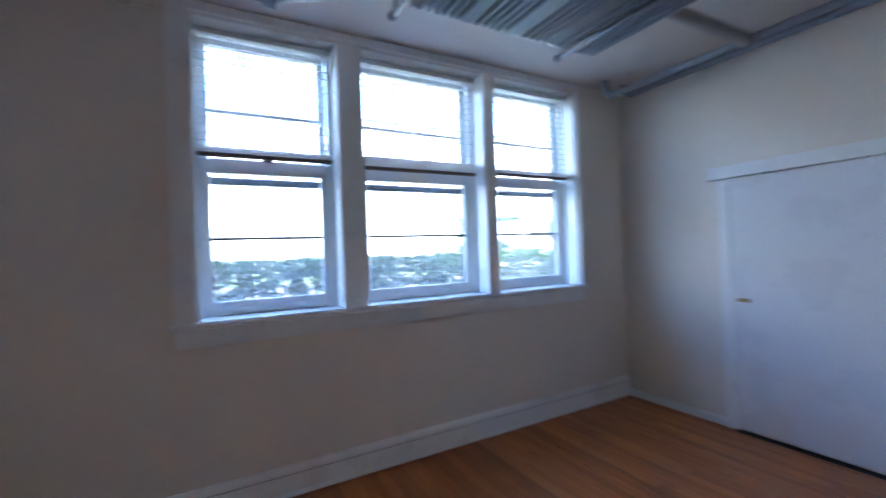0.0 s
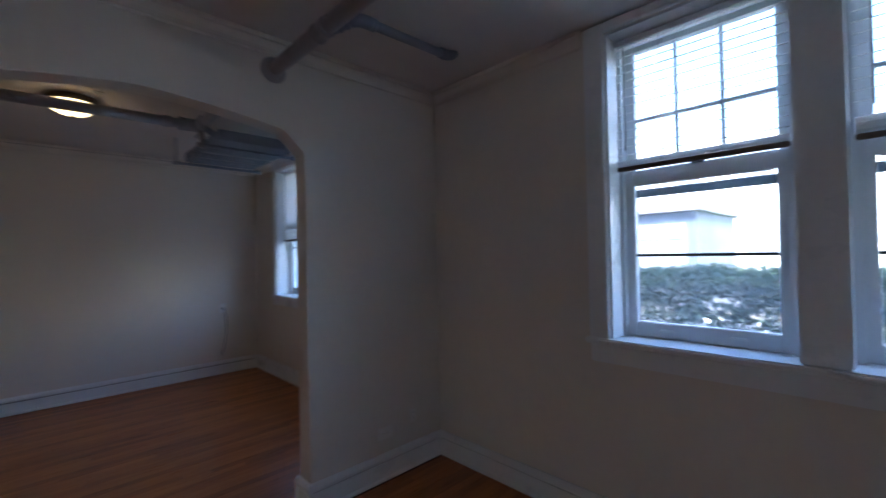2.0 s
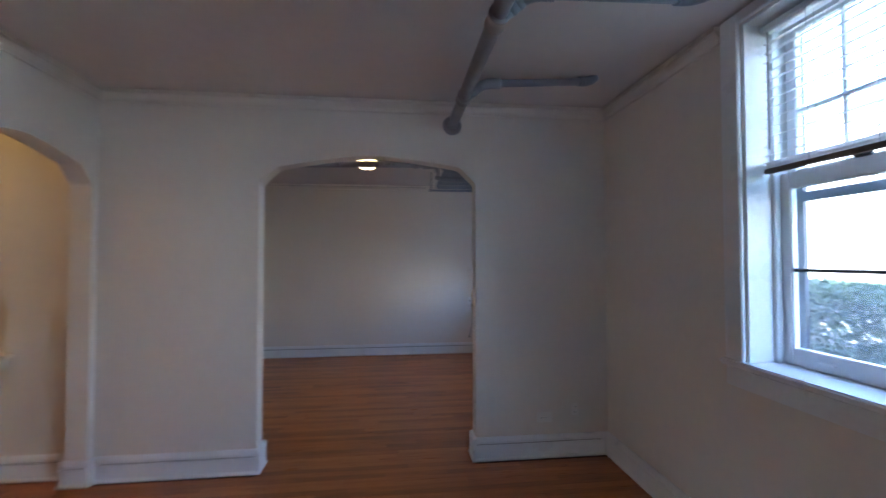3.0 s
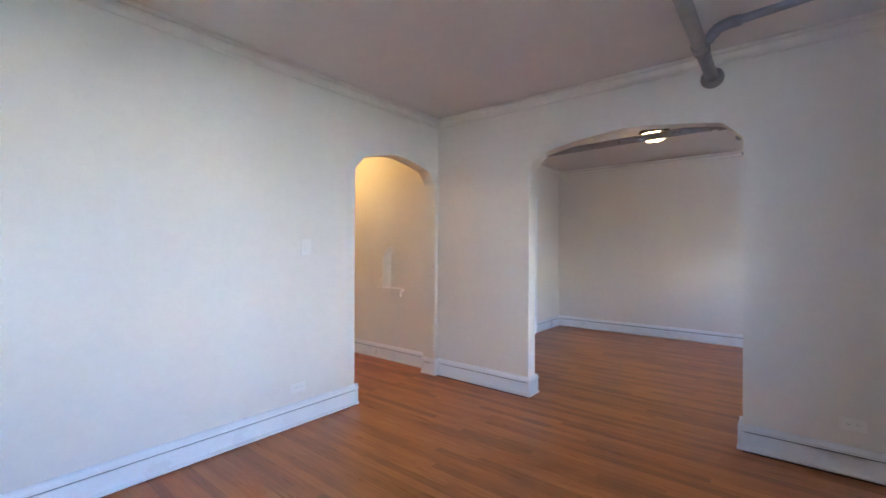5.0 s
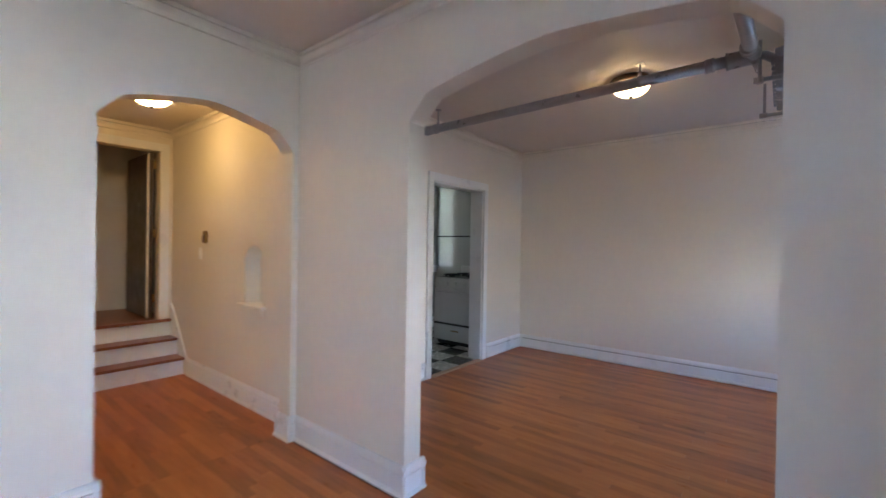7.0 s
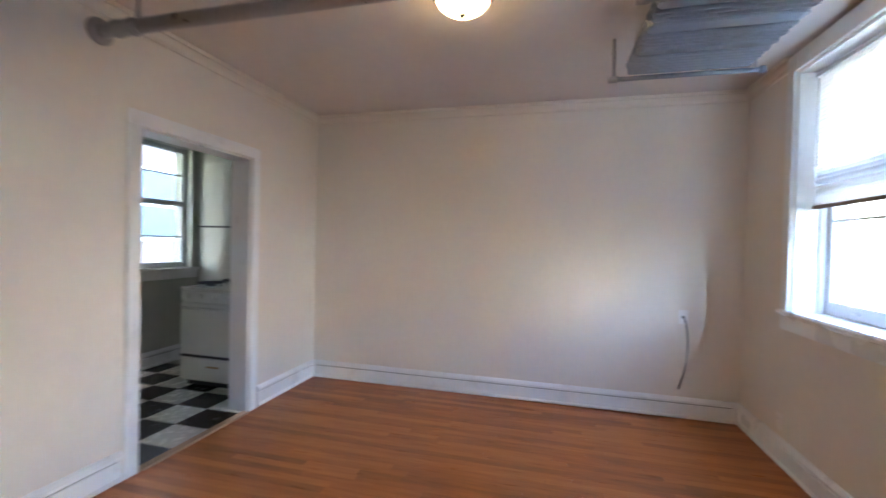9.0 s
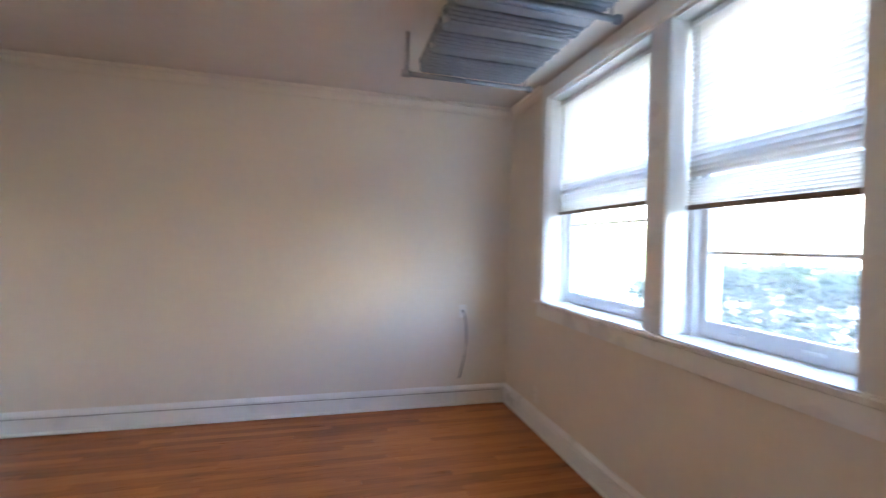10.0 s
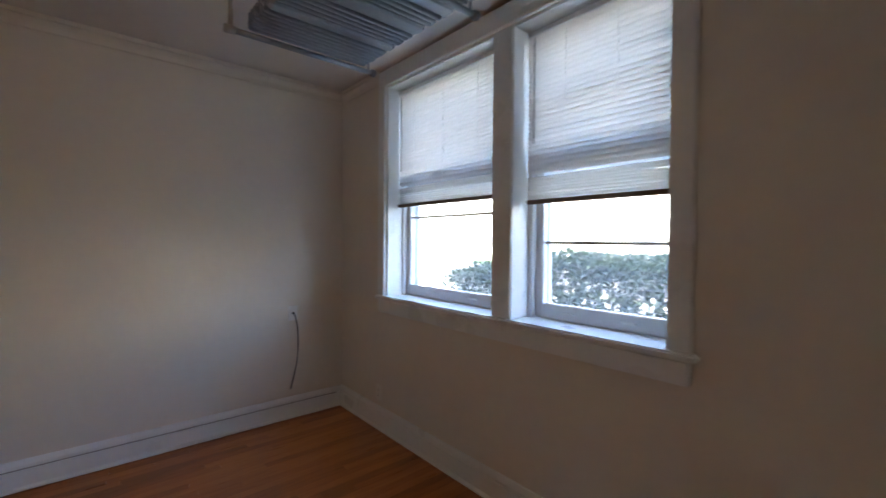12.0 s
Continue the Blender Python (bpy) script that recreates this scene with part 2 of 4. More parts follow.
def tube(bm, pts, r, n=16, caps=True):
    """A round bar along a line of points."""
    pts = [Vector(p) for p in pts]
    rings = []
    up = Vector((0, 0, 1))
    for i, p in enumerate(pts):
        d = (pts[min(i + 1, len(pts) - 1)] - pts[max(i - 1, 0)]).normalized()
        a = d.cross(up)
        if a.length < 0.05:
            a = d.cross(Vector((0, 1, 0)))
        a.normalize()
        b = d.cross(a).normalized()
        rad = r[i] if isinstance(r, (list, tuple)) else r
        rings.append([bm.verts.new(p + rad * (math.cos(2 * math.pi * k / n) * a + math.sin(2 * math.pi * k / n) * b)) for k in range(n)])
    for u, v in zip(rings, rings[1:]):
        for k in range(n):
            f = bm.faces.new((u[k], u[(k + 1) % n], v[(k + 1) % n], v[k]))
            f.smooth = True
    if caps:
        bm.faces.new(rings[0][::-1])
        bm.faces.new(rings[-1])
    return bm


def tb_(pts, r, n=16):
    return tube(bmesh.new(), pts, r, n)


def lathe(profile, centre, n=40):
    """A turned shape about a vertical axis: profile of (radius, z)."""
    bm = bmesh.new()
    cx, cy = centre
    rings = []
    for r, z in profile:
        rings.append([bm.verts.new((cx + r * math.cos(2 * math.pi * k / n), cy + r * math.sin(2 * math.pi * k / n), z)) for k in range(n)])
    for u, v in zip(rings, rings[1:]):
        for k in range(n):
            bm.faces.new((u[k], u[(k + 1) % n], v[(k + 1) % n], v[k])).smooth = True
    bm.faces.new(rings[0][::-1])
    bm.faces.new(rings[-1])
    return bm


def prism(poly, axis, a, b):
    """A flat outline pushed through from a to b along an axis; outline in the other two coordinates."""
    bm = bmesh.new()
    def at(p, d):
        return {"x": (d, p[0], p[1]), "y": (p[0], d, p[1]), "z": (p[0], p[1], d)}[axis]
    lo, hi = [bm.verts.new(at(p, a)) for p in poly], [bm.verts.new(at(p, b)) for p in poly]
    bm.faces.new(lo)
    bm.faces.new(hi[::-1])
    for i in range(len(poly)):
        j = (i + 1) % len(poly)
        bm.faces.new((lo[j], lo[i], hi[i], hi[j]))
    return bm


def mesh_object(name, bm, material):
    bmesh.ops.recalc_face_normals(bm, faces=list(bm.faces))
    me = bpy.data.meshes.new(name)
    bm.to_mesh(me)
    bm.free()
    me.materials.append(material)
    return new(name, me)


def part(name, bm, material, parent, label=""):
    ob = mesh_object(name, bm, material)
    ob.parent = parent
    return tagged(ob, label)


def thing(name, bm, material, label, category, group="", kind=""):
    return tagged(mesh_object(name, bm, material), label, category, group, kind)


def root(name, label, category, group="", kind="", at=(0, 0, 0)):
    ob = new(name)
    ob.empty_display_size = 0.1
    return tagged(ob, label, category, group, kind)


def structure(name, bm, material, label, category):
    return thing(name, bm, material, label, category, kind="structure")


# ---- plan ----
N, W1, E1, S1 = 2.985, -1.00, 3.565, -0.645      # room one: inner faces
W2, S2, E2 = -4.555, -0.845, -1.125               # room two
N_OUT, CEIL, HC = 3.30, 2.66, 2.57
HALL_W, HALL_E, HALL_END = -1.075, 0.55, -3.24
KW, KS, KE, KN = -4.85, -2.6, -2.1, -1.02
WIN1 = ((0.30, 1.05), (1.205, 2.10), (2.205, 3.02))
WIN2 = ((-3.87, -2.825), (-2.685, -1.915))
SILL, TOP1, TOP2 = 1.012, 2.60, 2.53


def wall_with_windows(name, x0, x1, y0, y1, z0, z1, openings, material, label):
    """A wall along x, cut through by (x0, x1, z0, z1) openings."""
    bm = bmesh.new()
    x = x0
    for a, b, lo, hi in openings:
        box(bm, x, a, y0, y1, z0, z1)
        box(bm, a, b, y0, y1, z0, lo)
        box(bm, a, b, y0, y1, hi, z1)
        x = b
    box(bm, x, x1, y0, y1, z0, z1)
    bmesh.ops.remove_doubles(bm, verts=list(bm.verts), dist=0.0005)
    return structure(name, bm, material, label, "wall")


wall_with_windows("wall_north", W2 - 0.2, E1 + 0.2, N, N_OUT, -0.15, CEIL + 0.3,
                  [(WIN2[0][0], WIN2[1][1], SILL - 0.05, TOP2), (WIN1[0][0], WIN1[2][1], SILL - 0.05, TOP1)],
                  M_WALL, "cream painted plaster outer wall with two wide window openings")


def arch(a, b, spring, shoulder, crown, lean=0.0, k=0.13):
    """Flattened arch outline from jamb a to jamb b: a straight splay at each end, then a low bowed head."""
    s = 1 if b > a else -1
    w = abs(b - a)
    rise = shoulder - spring
    splay = [(0.0, 0.0), (0.06, 0.12), (0.30, 0.38), (0.62, 0.70), (0.90, 0.955), (1.10, 1.03)]
    pts = [(a + s * k * u, spring + rise * v) for u, v in splay]
    lo, hi, n = 1.10 * k, w - 1.10 * k, 14
    z0 = spring + rise * 1.03
    for i in range(1, n):
        u = i / n
        pts.append((a + s * (lo + (hi - lo) * u), z0 + (crown - z0) * (1 - abs(2 * u - 1) ** 1.45)))
    pts += [(b - s * k * u, spring + rise * v) for u, v in reversed(splay)]
    return [(u, z + lean * (2 * abs(u - a) / w - 1)) for u, z in pts]


AW = (0.405, 1.96)
AS = (-0.955, 0.10)
poly = [(S1 - 0.2, 0), (AW[0], 0)] + arch(AW[0], AW[1], 2.035, 2.165, 2.25, 0.014) + [(AW[1], 0), (N, 0), (N, CEIL), (S1 - 0.2, CEIL)]
structure("wall_between_rooms", prism(poly, "x", E2, W1), M_WALL, "cream plaster wall pierced by a broad flattened archway", "wall")
poly = [(W1 + 0.001, 0), (AS[0], 0)] + arch(AS[0], AS[1], 1.985, 2.11, 2.19, 0.0, 0.118) + [(AS[1], 0), (E1, 0), (E1, CEIL), (W1 + 0.001, CEIL)]
structure("wall_south", prism(poly, "y", S1 - 0.14, S1), M_WALL, "cream plaster wall with a narrow archway to the hall", "wall")
structure("wall_east", bx(E1, E1 + 0.15, S1 - 0.14, N, 0, CEIL), M_WALL, "cream plaster wall behind a white sliding closet front", "wall")
structure("wall_west", bx(W2 - 0.15, W2, S2 - 0.175, N, 0, CEIL), M_WALL, "plain cream plaster wall lit from the window beside it", "wall")
KD = (-3.60, -2.665, 2.04)
bm = bmesh.new()
box(bm, W2, KD[0], KN, S2, 0, CEIL)
box(bm, KD[1], E2 - 0.0005, KN, S2, 0, CEIL)
box(bm, KD[0], KD[1], KN, S2, KD[2], CEIL)
bmesh.ops.remove_doubles(bm, verts=list(bm.verts), dist=0.0004)
structure("wall_south_of_room_2", bm, M_WALL, "cream plaster wall with the kitchen doorway cut through it", "wall")
structure("ceiling_1", bx(W1 - 0.17, E1 + 0.15, S1 - 0.14, N, CEIL, CEIL + 0.2), M_CEIL, "pale matt plaster ceiling with pipes hung beneath it", "ceiling")
structure("ceiling_2", bx(W2 - 0.15, E2 + 0.0005, KN, N, CEIL, CEIL + 0.2), M_CEIL, "pale matt plaster ceiling with a lamp and a radiator", "ceiling")

# hall
NY = (-1.56, -1.255)
poly = [(NY[0], 0.85)] + [(NY[0] + (NY[1] - NY[0]) * 0.5 * (1 - math.cos(math.pi * i / 14)), 1.19 + 0.155 * math.sin(math.pi * i / 14)) for i in range(15)] + [(NY[1], 0.85)]


def hall_wall():
    """Hall wall with a shallow round-headed niche let into its face."""
    bm = bmesh.new()
    x, back = HALL_W, HALL_W - 0.135
    y0, y1, z1 = HALL_END - 1.2, S1 - 0.14, HC
    def v(a, b, c=x):
        return bm.verts.new((c, a, b))
    fr = [v(*p) for p in poly]
    bk = [v(p[0], p[1], back) for p in poly]
    o = [v(y0, 0), v(NY[0], 0), v(NY[1], 0), v(y1, 0), v(y1, 0.85), v(y1, z1), v(NY[1], z1), v(NY[0], z1), v(y0, z1), v(y0, 0.85)]
    bm.faces.new((o[0], o[1], fr[0], o[9]))
    bm.faces.new((o[1], o[2], fr[-1], fr[0]))
    bm.faces.new((o[2], o[3], o[4], fr[-1]))
    bm.faces.new((o[9], fr[0], fr[1], o[7], o[8]))
    bm.faces.new((fr[-1], o[4], o[5], o[6], fr[-2]))
    bm.faces.new([o[7]] + fr[1:-1] + [o[6]])
    for i in range(len(fr)):
        j = (i + 1) % len(fr)
        bm.faces.new((fr[i], fr[j], bk[j], bk[i]))
    bm.faces.new(bk)
    box(bm, x - 0.18, x - 0.14, y0, y1, 0, z1)
    return bm


structure("wall_hall_west", hall_wall(), M_WALL, "cream hall wall with a small round-headed niche", "wall")
structure("wall_hall_east", bx(HALL_E, HALL_E + 0.1, HALL_END - 1.2, S1 - 0.14, 0, HC), M_WALL, "plain cream hall wall", "wall")
structure("ceiling_hall", bx(HALL_W - 0.14, HALL_E + 0.1, HALL_END - 1.3, S1 - 0.141, HC, HC + 0.1), M_CEIL, "pale plaster hall ceiling", "ceiling")
HD = (-0.955, -0.17, 0.525, 2.33)
bm = bmesh.new()
box(bm, HALL_W, HD[0], HALL_END - 0.12, HALL_END, 0, HC)
box(bm, HD[1], HALL_E, HALL_END - 0.12, HALL_END, 0, HC)
box(bm, HD[0], HD[1], HALL_END - 0.12, HALL_END, HD[3], HC)
box(bm, HD[0], HD[1], HALL_END - 0.12, HALL_END, 0, HD[2] - 0.03)
structure("wall_hall_end", bm, M_WALL, "cream wall with the stair-top doorway", "wall")
structure("wall_behind_stair_door", bx(HALL_W, HALL_E, HALL_END - 1.25, HALL_END - 1.15, 0, HC), M_WALL, "shadowed wall beyond the stair-top door", "wall")
structure("landing", bx(HALL_W + 0.001, HALL_E, HALL_END - 1.15, -3.262, 0.44, 0.5245), M_TREAD, "varnished oak stair landing", "floor")

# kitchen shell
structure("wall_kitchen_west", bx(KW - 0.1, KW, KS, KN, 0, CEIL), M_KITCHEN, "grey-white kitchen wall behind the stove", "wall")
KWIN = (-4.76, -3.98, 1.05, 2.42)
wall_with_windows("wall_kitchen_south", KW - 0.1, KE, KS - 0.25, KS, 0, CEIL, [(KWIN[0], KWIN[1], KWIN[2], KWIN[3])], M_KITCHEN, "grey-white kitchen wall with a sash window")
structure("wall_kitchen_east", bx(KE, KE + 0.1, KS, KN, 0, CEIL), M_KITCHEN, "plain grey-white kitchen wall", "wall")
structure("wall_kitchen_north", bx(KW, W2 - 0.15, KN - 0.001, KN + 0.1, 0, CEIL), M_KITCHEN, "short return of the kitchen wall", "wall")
structure("ceiling_kitchen", bx(KW - 0.1, KE + 0.1, KS - 0.25, KN - 0.001, CEIL, CEIL + 0.1), M_CEIL, "pale kitchen ceiling", "ceiling")
for nm, z in (("trim_kitchen_rail", 1.53),):
    structure(nm, bx(KW, KW + 0.008, KS + 0.01, KN - 0.01, z - 0.012, z + 0.012, 0.003), M_SLOT, "thin dark tile-edge line on the kitchen wall", "trim")


# ---- skirtings and mouldings ----
BASE = [(0, 0.007), (0.024, 0.007), (0.031, 0.010), (0.031, 0.020), (0.020, 0.033), (0.018, 0.122), (0.011, 0.123), (0.011, 0.1305), (0.024, 0.132), (0.026, 0.150), (0.018, 0.165), (0.009, 0.176), (0, 0.176)]
CROWN = [(0, -0.092), (0.007, -0.090), (0.010, -0.084), (0.009, -0.078), (0.006, -0.076), (0.007, -0.058), (0.014, -0.046), (0.026, -0.033), (0.030, -0.0320), (0.030, -0.0310), (0.004, -0.0305), (0.004, -0.0250), (0.033, -0.0245), (0.036, -0.001), (0, -0.001)]


def run(profile, p, q, out, z=0.0, name="baseboard", parent=None, material=None, label=""):
    """A moulding of that profile from p to q along a wall whose face looks along out."""
    bm = bmesh.new()
    p, q, out = Vector((*p, z)), Vector((*q, z)), Vector((*out, 0))
    rings = [[bm.verts.new(e + out * a + Vector((0, 0, h))) for a, h in profile] for e in (p, q)]
    k = len(profile)
    for i in range(k):
        bm.faces.new((rings[0][i], rings[0][(i + 1) % k], rings[1][(i + 1) % k], rings[1][i]))
    bm.faces.new(rings[0][::-1])
    bm.faces.new(rings[1])
    o = part(name, bm, material or M_TRIM, parent, label)
    joint = {id(BASE): (0.1236, 0.1300), id(CROWN): (-0.0304, -0.0251)}.get(id(profile))
    # A dark strip laid in the groove paints its shadow line.
    if joint:
        g = bmesh.new()
        side = (q - p).normalized() * 0.03
        d0, d1 = (0.0045, 0.014) if profile is CROWN else (0.011, 0.0125)
        a, b = p + side + out * d0, q - side + out * d1
        box(g, min(a.x, b.x), max(a.x, b.x), min(a.y, b.y), max(a.y, b.y), z + joint[0], z + joint[1])
        part("groove_shade", g, M_GROOVE_SHADE, o, "dark strip painting the shade in the moulding groove")
    return o


skirting_1 = root("baseboard_1", "white gloss wooden skirting along the plaster walls", "baseboard", kind="structure")
t = 0.026
for p, q, o in (((W1, N), (E1, N), (0, -1)), ((W1, AW[1] - t), (W1, N - t), (1, 0)), ((W1, S1 + t), (W1, AW[0] + t), (1, 0)),
                ((AS[1] - t, S1), (E1, S1), (0, 1)), ((E2 - t, AW[0]), (W1 + t, AW[0]), (0, 1)), ((E2 - t, AW[1]), (W1 + t, AW[1]), (0, -1)),
                ((AS[1], S1 - 0.14 - t), (AS[1], S1 + t), (-1, 0)), ((AS[0], S1 - 0.14 - t), (AS[0], S1 + t), (1, 0)), ((W1, S1), (AS[0] + t, S1), (0, 1))):
    run(BASE, p, q, o, parent=skirting_1)
skirting_2 = root("baseboard_2", "white gloss wooden skirting round the second room", "baseboard", kind="structure")
for p, q, o in (((W2, N), (E2, N), (0, -1)), ((W2, S2 + t), (W2, N - t), (1, 0)), ((W2, S2), (KD[0] - 0.1, S2), (0, 1)), ((KD[1] + 0.1, S2), (E2, S2), (0, 1)),
                ((E2, AW[1] - t), (E2, N - t), (-1, 0)), ((E2, S2 + t), (E2, AW[0] + t), (-1, 0))):
    run(BASE, p, q, o, parent=skirting_2)
skirting_hall = root("baseboard_hall", "white gloss wooden skirting in the hall", "baseboard", kind="structure")
run(BASE, (HALL_W, -2.76), (HALL_W, S1 - 0.14), (1, 0), parent=skirting_hall)
run([(a * 0.6, h * 0.35) for a, h in BASE], (E1, 2.15), (E1, N - t), (-1, 0), parent=skirting_1)
run(BASE, (KW, KS), (KE, KS), (0, 1), parent=root("baseboard_kitchen", "white painted kitchen skirting", "baseboard", kind="structure"))
crown_1 = root("trim_picture_rail_1", "thin cream picture moulding under the ceiling", "moulding", kind="structure")
for p, q, o in (((W1, N), (WIN1[0][0] - 0.125, N), (0, -1)), ((W1, S1), (W1, N), (1, 0)), ((W1, S1), (E1, S1), (0, 1))):
    run(CROWN, p, q, o, CEIL, "moulding", crown_1, M_WALL)
crown_hall = root("trim_picture_rail_hall", "broad cream moulding under the hall ceiling", "moulding", kind="structure")
for p, q, o in (((HALL_W, HALL_END), (HALL_W, S1 - 0.14), (1, 0)), ((HALL_W, HALL_END), (HALL_E, HALL_END), (0, 1))):
    run(CROWN, p, q, o, HC, "moulding", crown_hall, M_WALL)
crown_2 = root("trim_picture_rail_2", "thin cream picture moulding under the ceiling", "moulding", kind="structure")
for p, q, o in (((W2, N), (WIN2[0][0] - 0.09, N), (0, -1)), ((WIN2[1][1] + 0.09, N), (E2, N), (0, -1)), ((W2, S2), (W2, N), (1, 0)), ((W2, S2), (E2, S2), (0, 1)), ((E2, S2), (E2, N), (-1, 0))):
    run(CROWN, p, q, o, CEIL, "moulding", crown_2, M_WALL)


# ---- windows ----
def window_trim(name, bays, top, head_top, label, c=0.105, c_end=None):
    """Casing, stool, apron and mullion posts shared by a row of windows."""
    r = root(name, label, "window trim", kind="structure")
    a, b = bays[0][0], bays[-1][1]
    w = 0.022
    e = c_end or c
    for x0, x1 in ((a - c, a), (b, b + e)):
        part("casing", bx(x0, x1, N - w, N - 0.001, SILL, head_top, 0.005), M_TRIM, r)
    part("head_casing", bx(a, b, N - w, N - 0.001, top, head_top, 0.005), M_TRIM, r)
    bm = bx(a - c - 0.022, b + e + 0.022, N - 0.04, N - 0.0, SILL - 0.03, SILL, 0.009, 3)
    box(bm, a, b, N, N_OUT - 0.04, SILL - 0.049, SILL - 0.002)
    part("stool", bm, M_TRIM, r)
    part("apron", bx(a - c + 0.005, b + e - 0.005, N - 0.024, N - 0.001, SILL - 0.125, SILL - 0.03, 0.007), M_TRIM, r)
    for (_, x0), (x1, _) in zip(bays, bays[1:]):
        part("mullion", bx(x0, x1, N - 0.012, N_OUT - 0.03, SILL - 0.002, top, 0.007), M_TRIM, r)
    for x0, x1 in ((a, a + 0.012), (b - 0.012, b)):
        part("reveal", bx(x0, x1, N + 0.002, N_OUT - 0.03, SILL - 0.002, top, 0.003), M_TRIM, r)
    part("head_reveal", bx(a, b, N + 0.002, N_OUT - 0.03, top - 0.012, top, 0.003), M_TRIM, r)
    return r


def sash(name, parent, x0, x1, z0, z1, y, rail_low, rail_high, stile, bar_z, bar_material=None):
    fr = bmesh.new()
    d = 0.036
    box(fr, x0, x0 + stile, y, y + d, z0, z1)
    box(fr, x1 - stile, x1, y, y + d, z0, z1)
    box(fr, x0 + stile, x1 - stile, y, y + d, z0, z0 + rail_low)
    box(fr, x0 + stile, x1 - stile, y, y + d, z1 - rail_high, z1)
    bevel(fr, 0.005, 2)
    s = part(name, fr, M_SASH, parent)
    for lo, hi in ((z0 + rail_low, bar_z), (bar_z, z1 - rail_high)):
        p = part("pane", bx(x0 + stile - 0.005, x1 - stile + 0.005, y + 0.016, y + 0.020, lo, hi), M_GLASS, s)
        p.visible_shadow = False
    part("glazing_bar", bx(x0 + stile, x1 - stile, y + 0.006, y + 0.030, bar_z - 0.008, bar_z + 0.008, 0.003), bar_material or M_SASH, s)
    return s


def window(name, x0, x1, top, label, meeting=1.885, bar=1.44, bar_material=None):
    r = root(name, label, "window", kind="structure")
    j = 0.03
    bm = bmesh.new()
    for a, b in ((x0, x0 + j), (x1 - j, x1)):
        box(bm, a, b, N + 0.13, N + 0.165, SILL - 0.002, top - 0.012)
    box(bm, x0 + j, x1 - j, N + 0.13, N + 0.165, top - 0.05, top - 0.012)
    part("frame", bevel(bm, 0.004), M_SASH, r)
    low = sash("lower_sash", r, x0 + j * 0.7, x1 - j * 0.7, SILL + 0.0, meeting, N + 0.166, 0.078, 0.075, 0.052, bar, bar_material)
    up = sash("upper_sash", r, x0 + j * 0.7, x1 - j * 0.7, meeting - 0.03, top - 0.02, N + 0.206, 0.045, 0.045, 0.050, 2.17)
    g0, g1 = x0 + j * 0.7 + 0.050, x1 - j * 0.7 - 0.050
    for u in (1 / 3, 2 / 3) if bar_material else ():
        xc = g0 + (g1 - g0) * u
        part("muntin", bx(xc - 0.008, xc + 0.008, N + 0.2125, N + 0.2355, meeting + 0.015, top - 0.065, 0.003), M_SASH, up)
    for u in (0.3, 0.7):
        xc = x0 + (x1 - x0) * u
        part("sash_lift", bx(xc - 0.035, xc + 0.035, N + 0.150, N + 0.168, SILL + 0.034, SILL + 0.046, 0.004), M_TRIM, low)
    xc = (x0 + x1) / 2
    part("sash_lock", bx(xc - 0.03, xc + 0.03, N + 0.152, N + 0.18, meeting, meeting + 0.018, 0.005), M_DARKIRON, low)
    st = bmesh.new()
    y0, y1 = N + 0.255, N + 0.275
    box(st, x0 + 0.012, x0 + 0.05, y0, y1, SILL, top - 0.012)
    box(st, x1 - 0.05, x1 - 0.012, y0, y1, SILL, top - 0.012)
    box(st, x0 + 0.05, x1 - 0.05, y0, y1, SILL, SILL + 0.05)
    box(st, x0 + 0.05, x1 - 0.05, y0, y1, 1.757, 1.80)
    part("storm_frame", st, bar_material or M_SASH, r, "metal storm window frame")
    return r


def slat_mesh(name, width, depth, curve=0.003):
    bm = bmesh.new()
    prof = [(-depth / 2, 0), (-depth / 4, curve * 0.75), (0, curve), (depth / 4, curve * 0.75), (depth / 2, 0)]
    lo = [[bm.verts.new((x, a, h - e)) for a, h in prof] for x in (-width / 2, width / 2) for e in (0.0,)]
    hi = [[bm.verts.new((x, a, h + 0.0008)) for a, h in prof] for x in (-width / 2, width / 2)]
    for i in range(4):
        bm.faces.new((lo[0][i], lo[0][i + 1], lo[1][i + 1], lo[1][i])).smooth = True
        bm.faces.new((hi[0][i + 1], hi[0][i], hi[1][i], hi[1][i + 1])).smooth = True
    me = bpy.data.meshes.new(name)
    bm.to_mesh(me)
    bm.free()
    me.materials.append(M_BLIND)
    return me


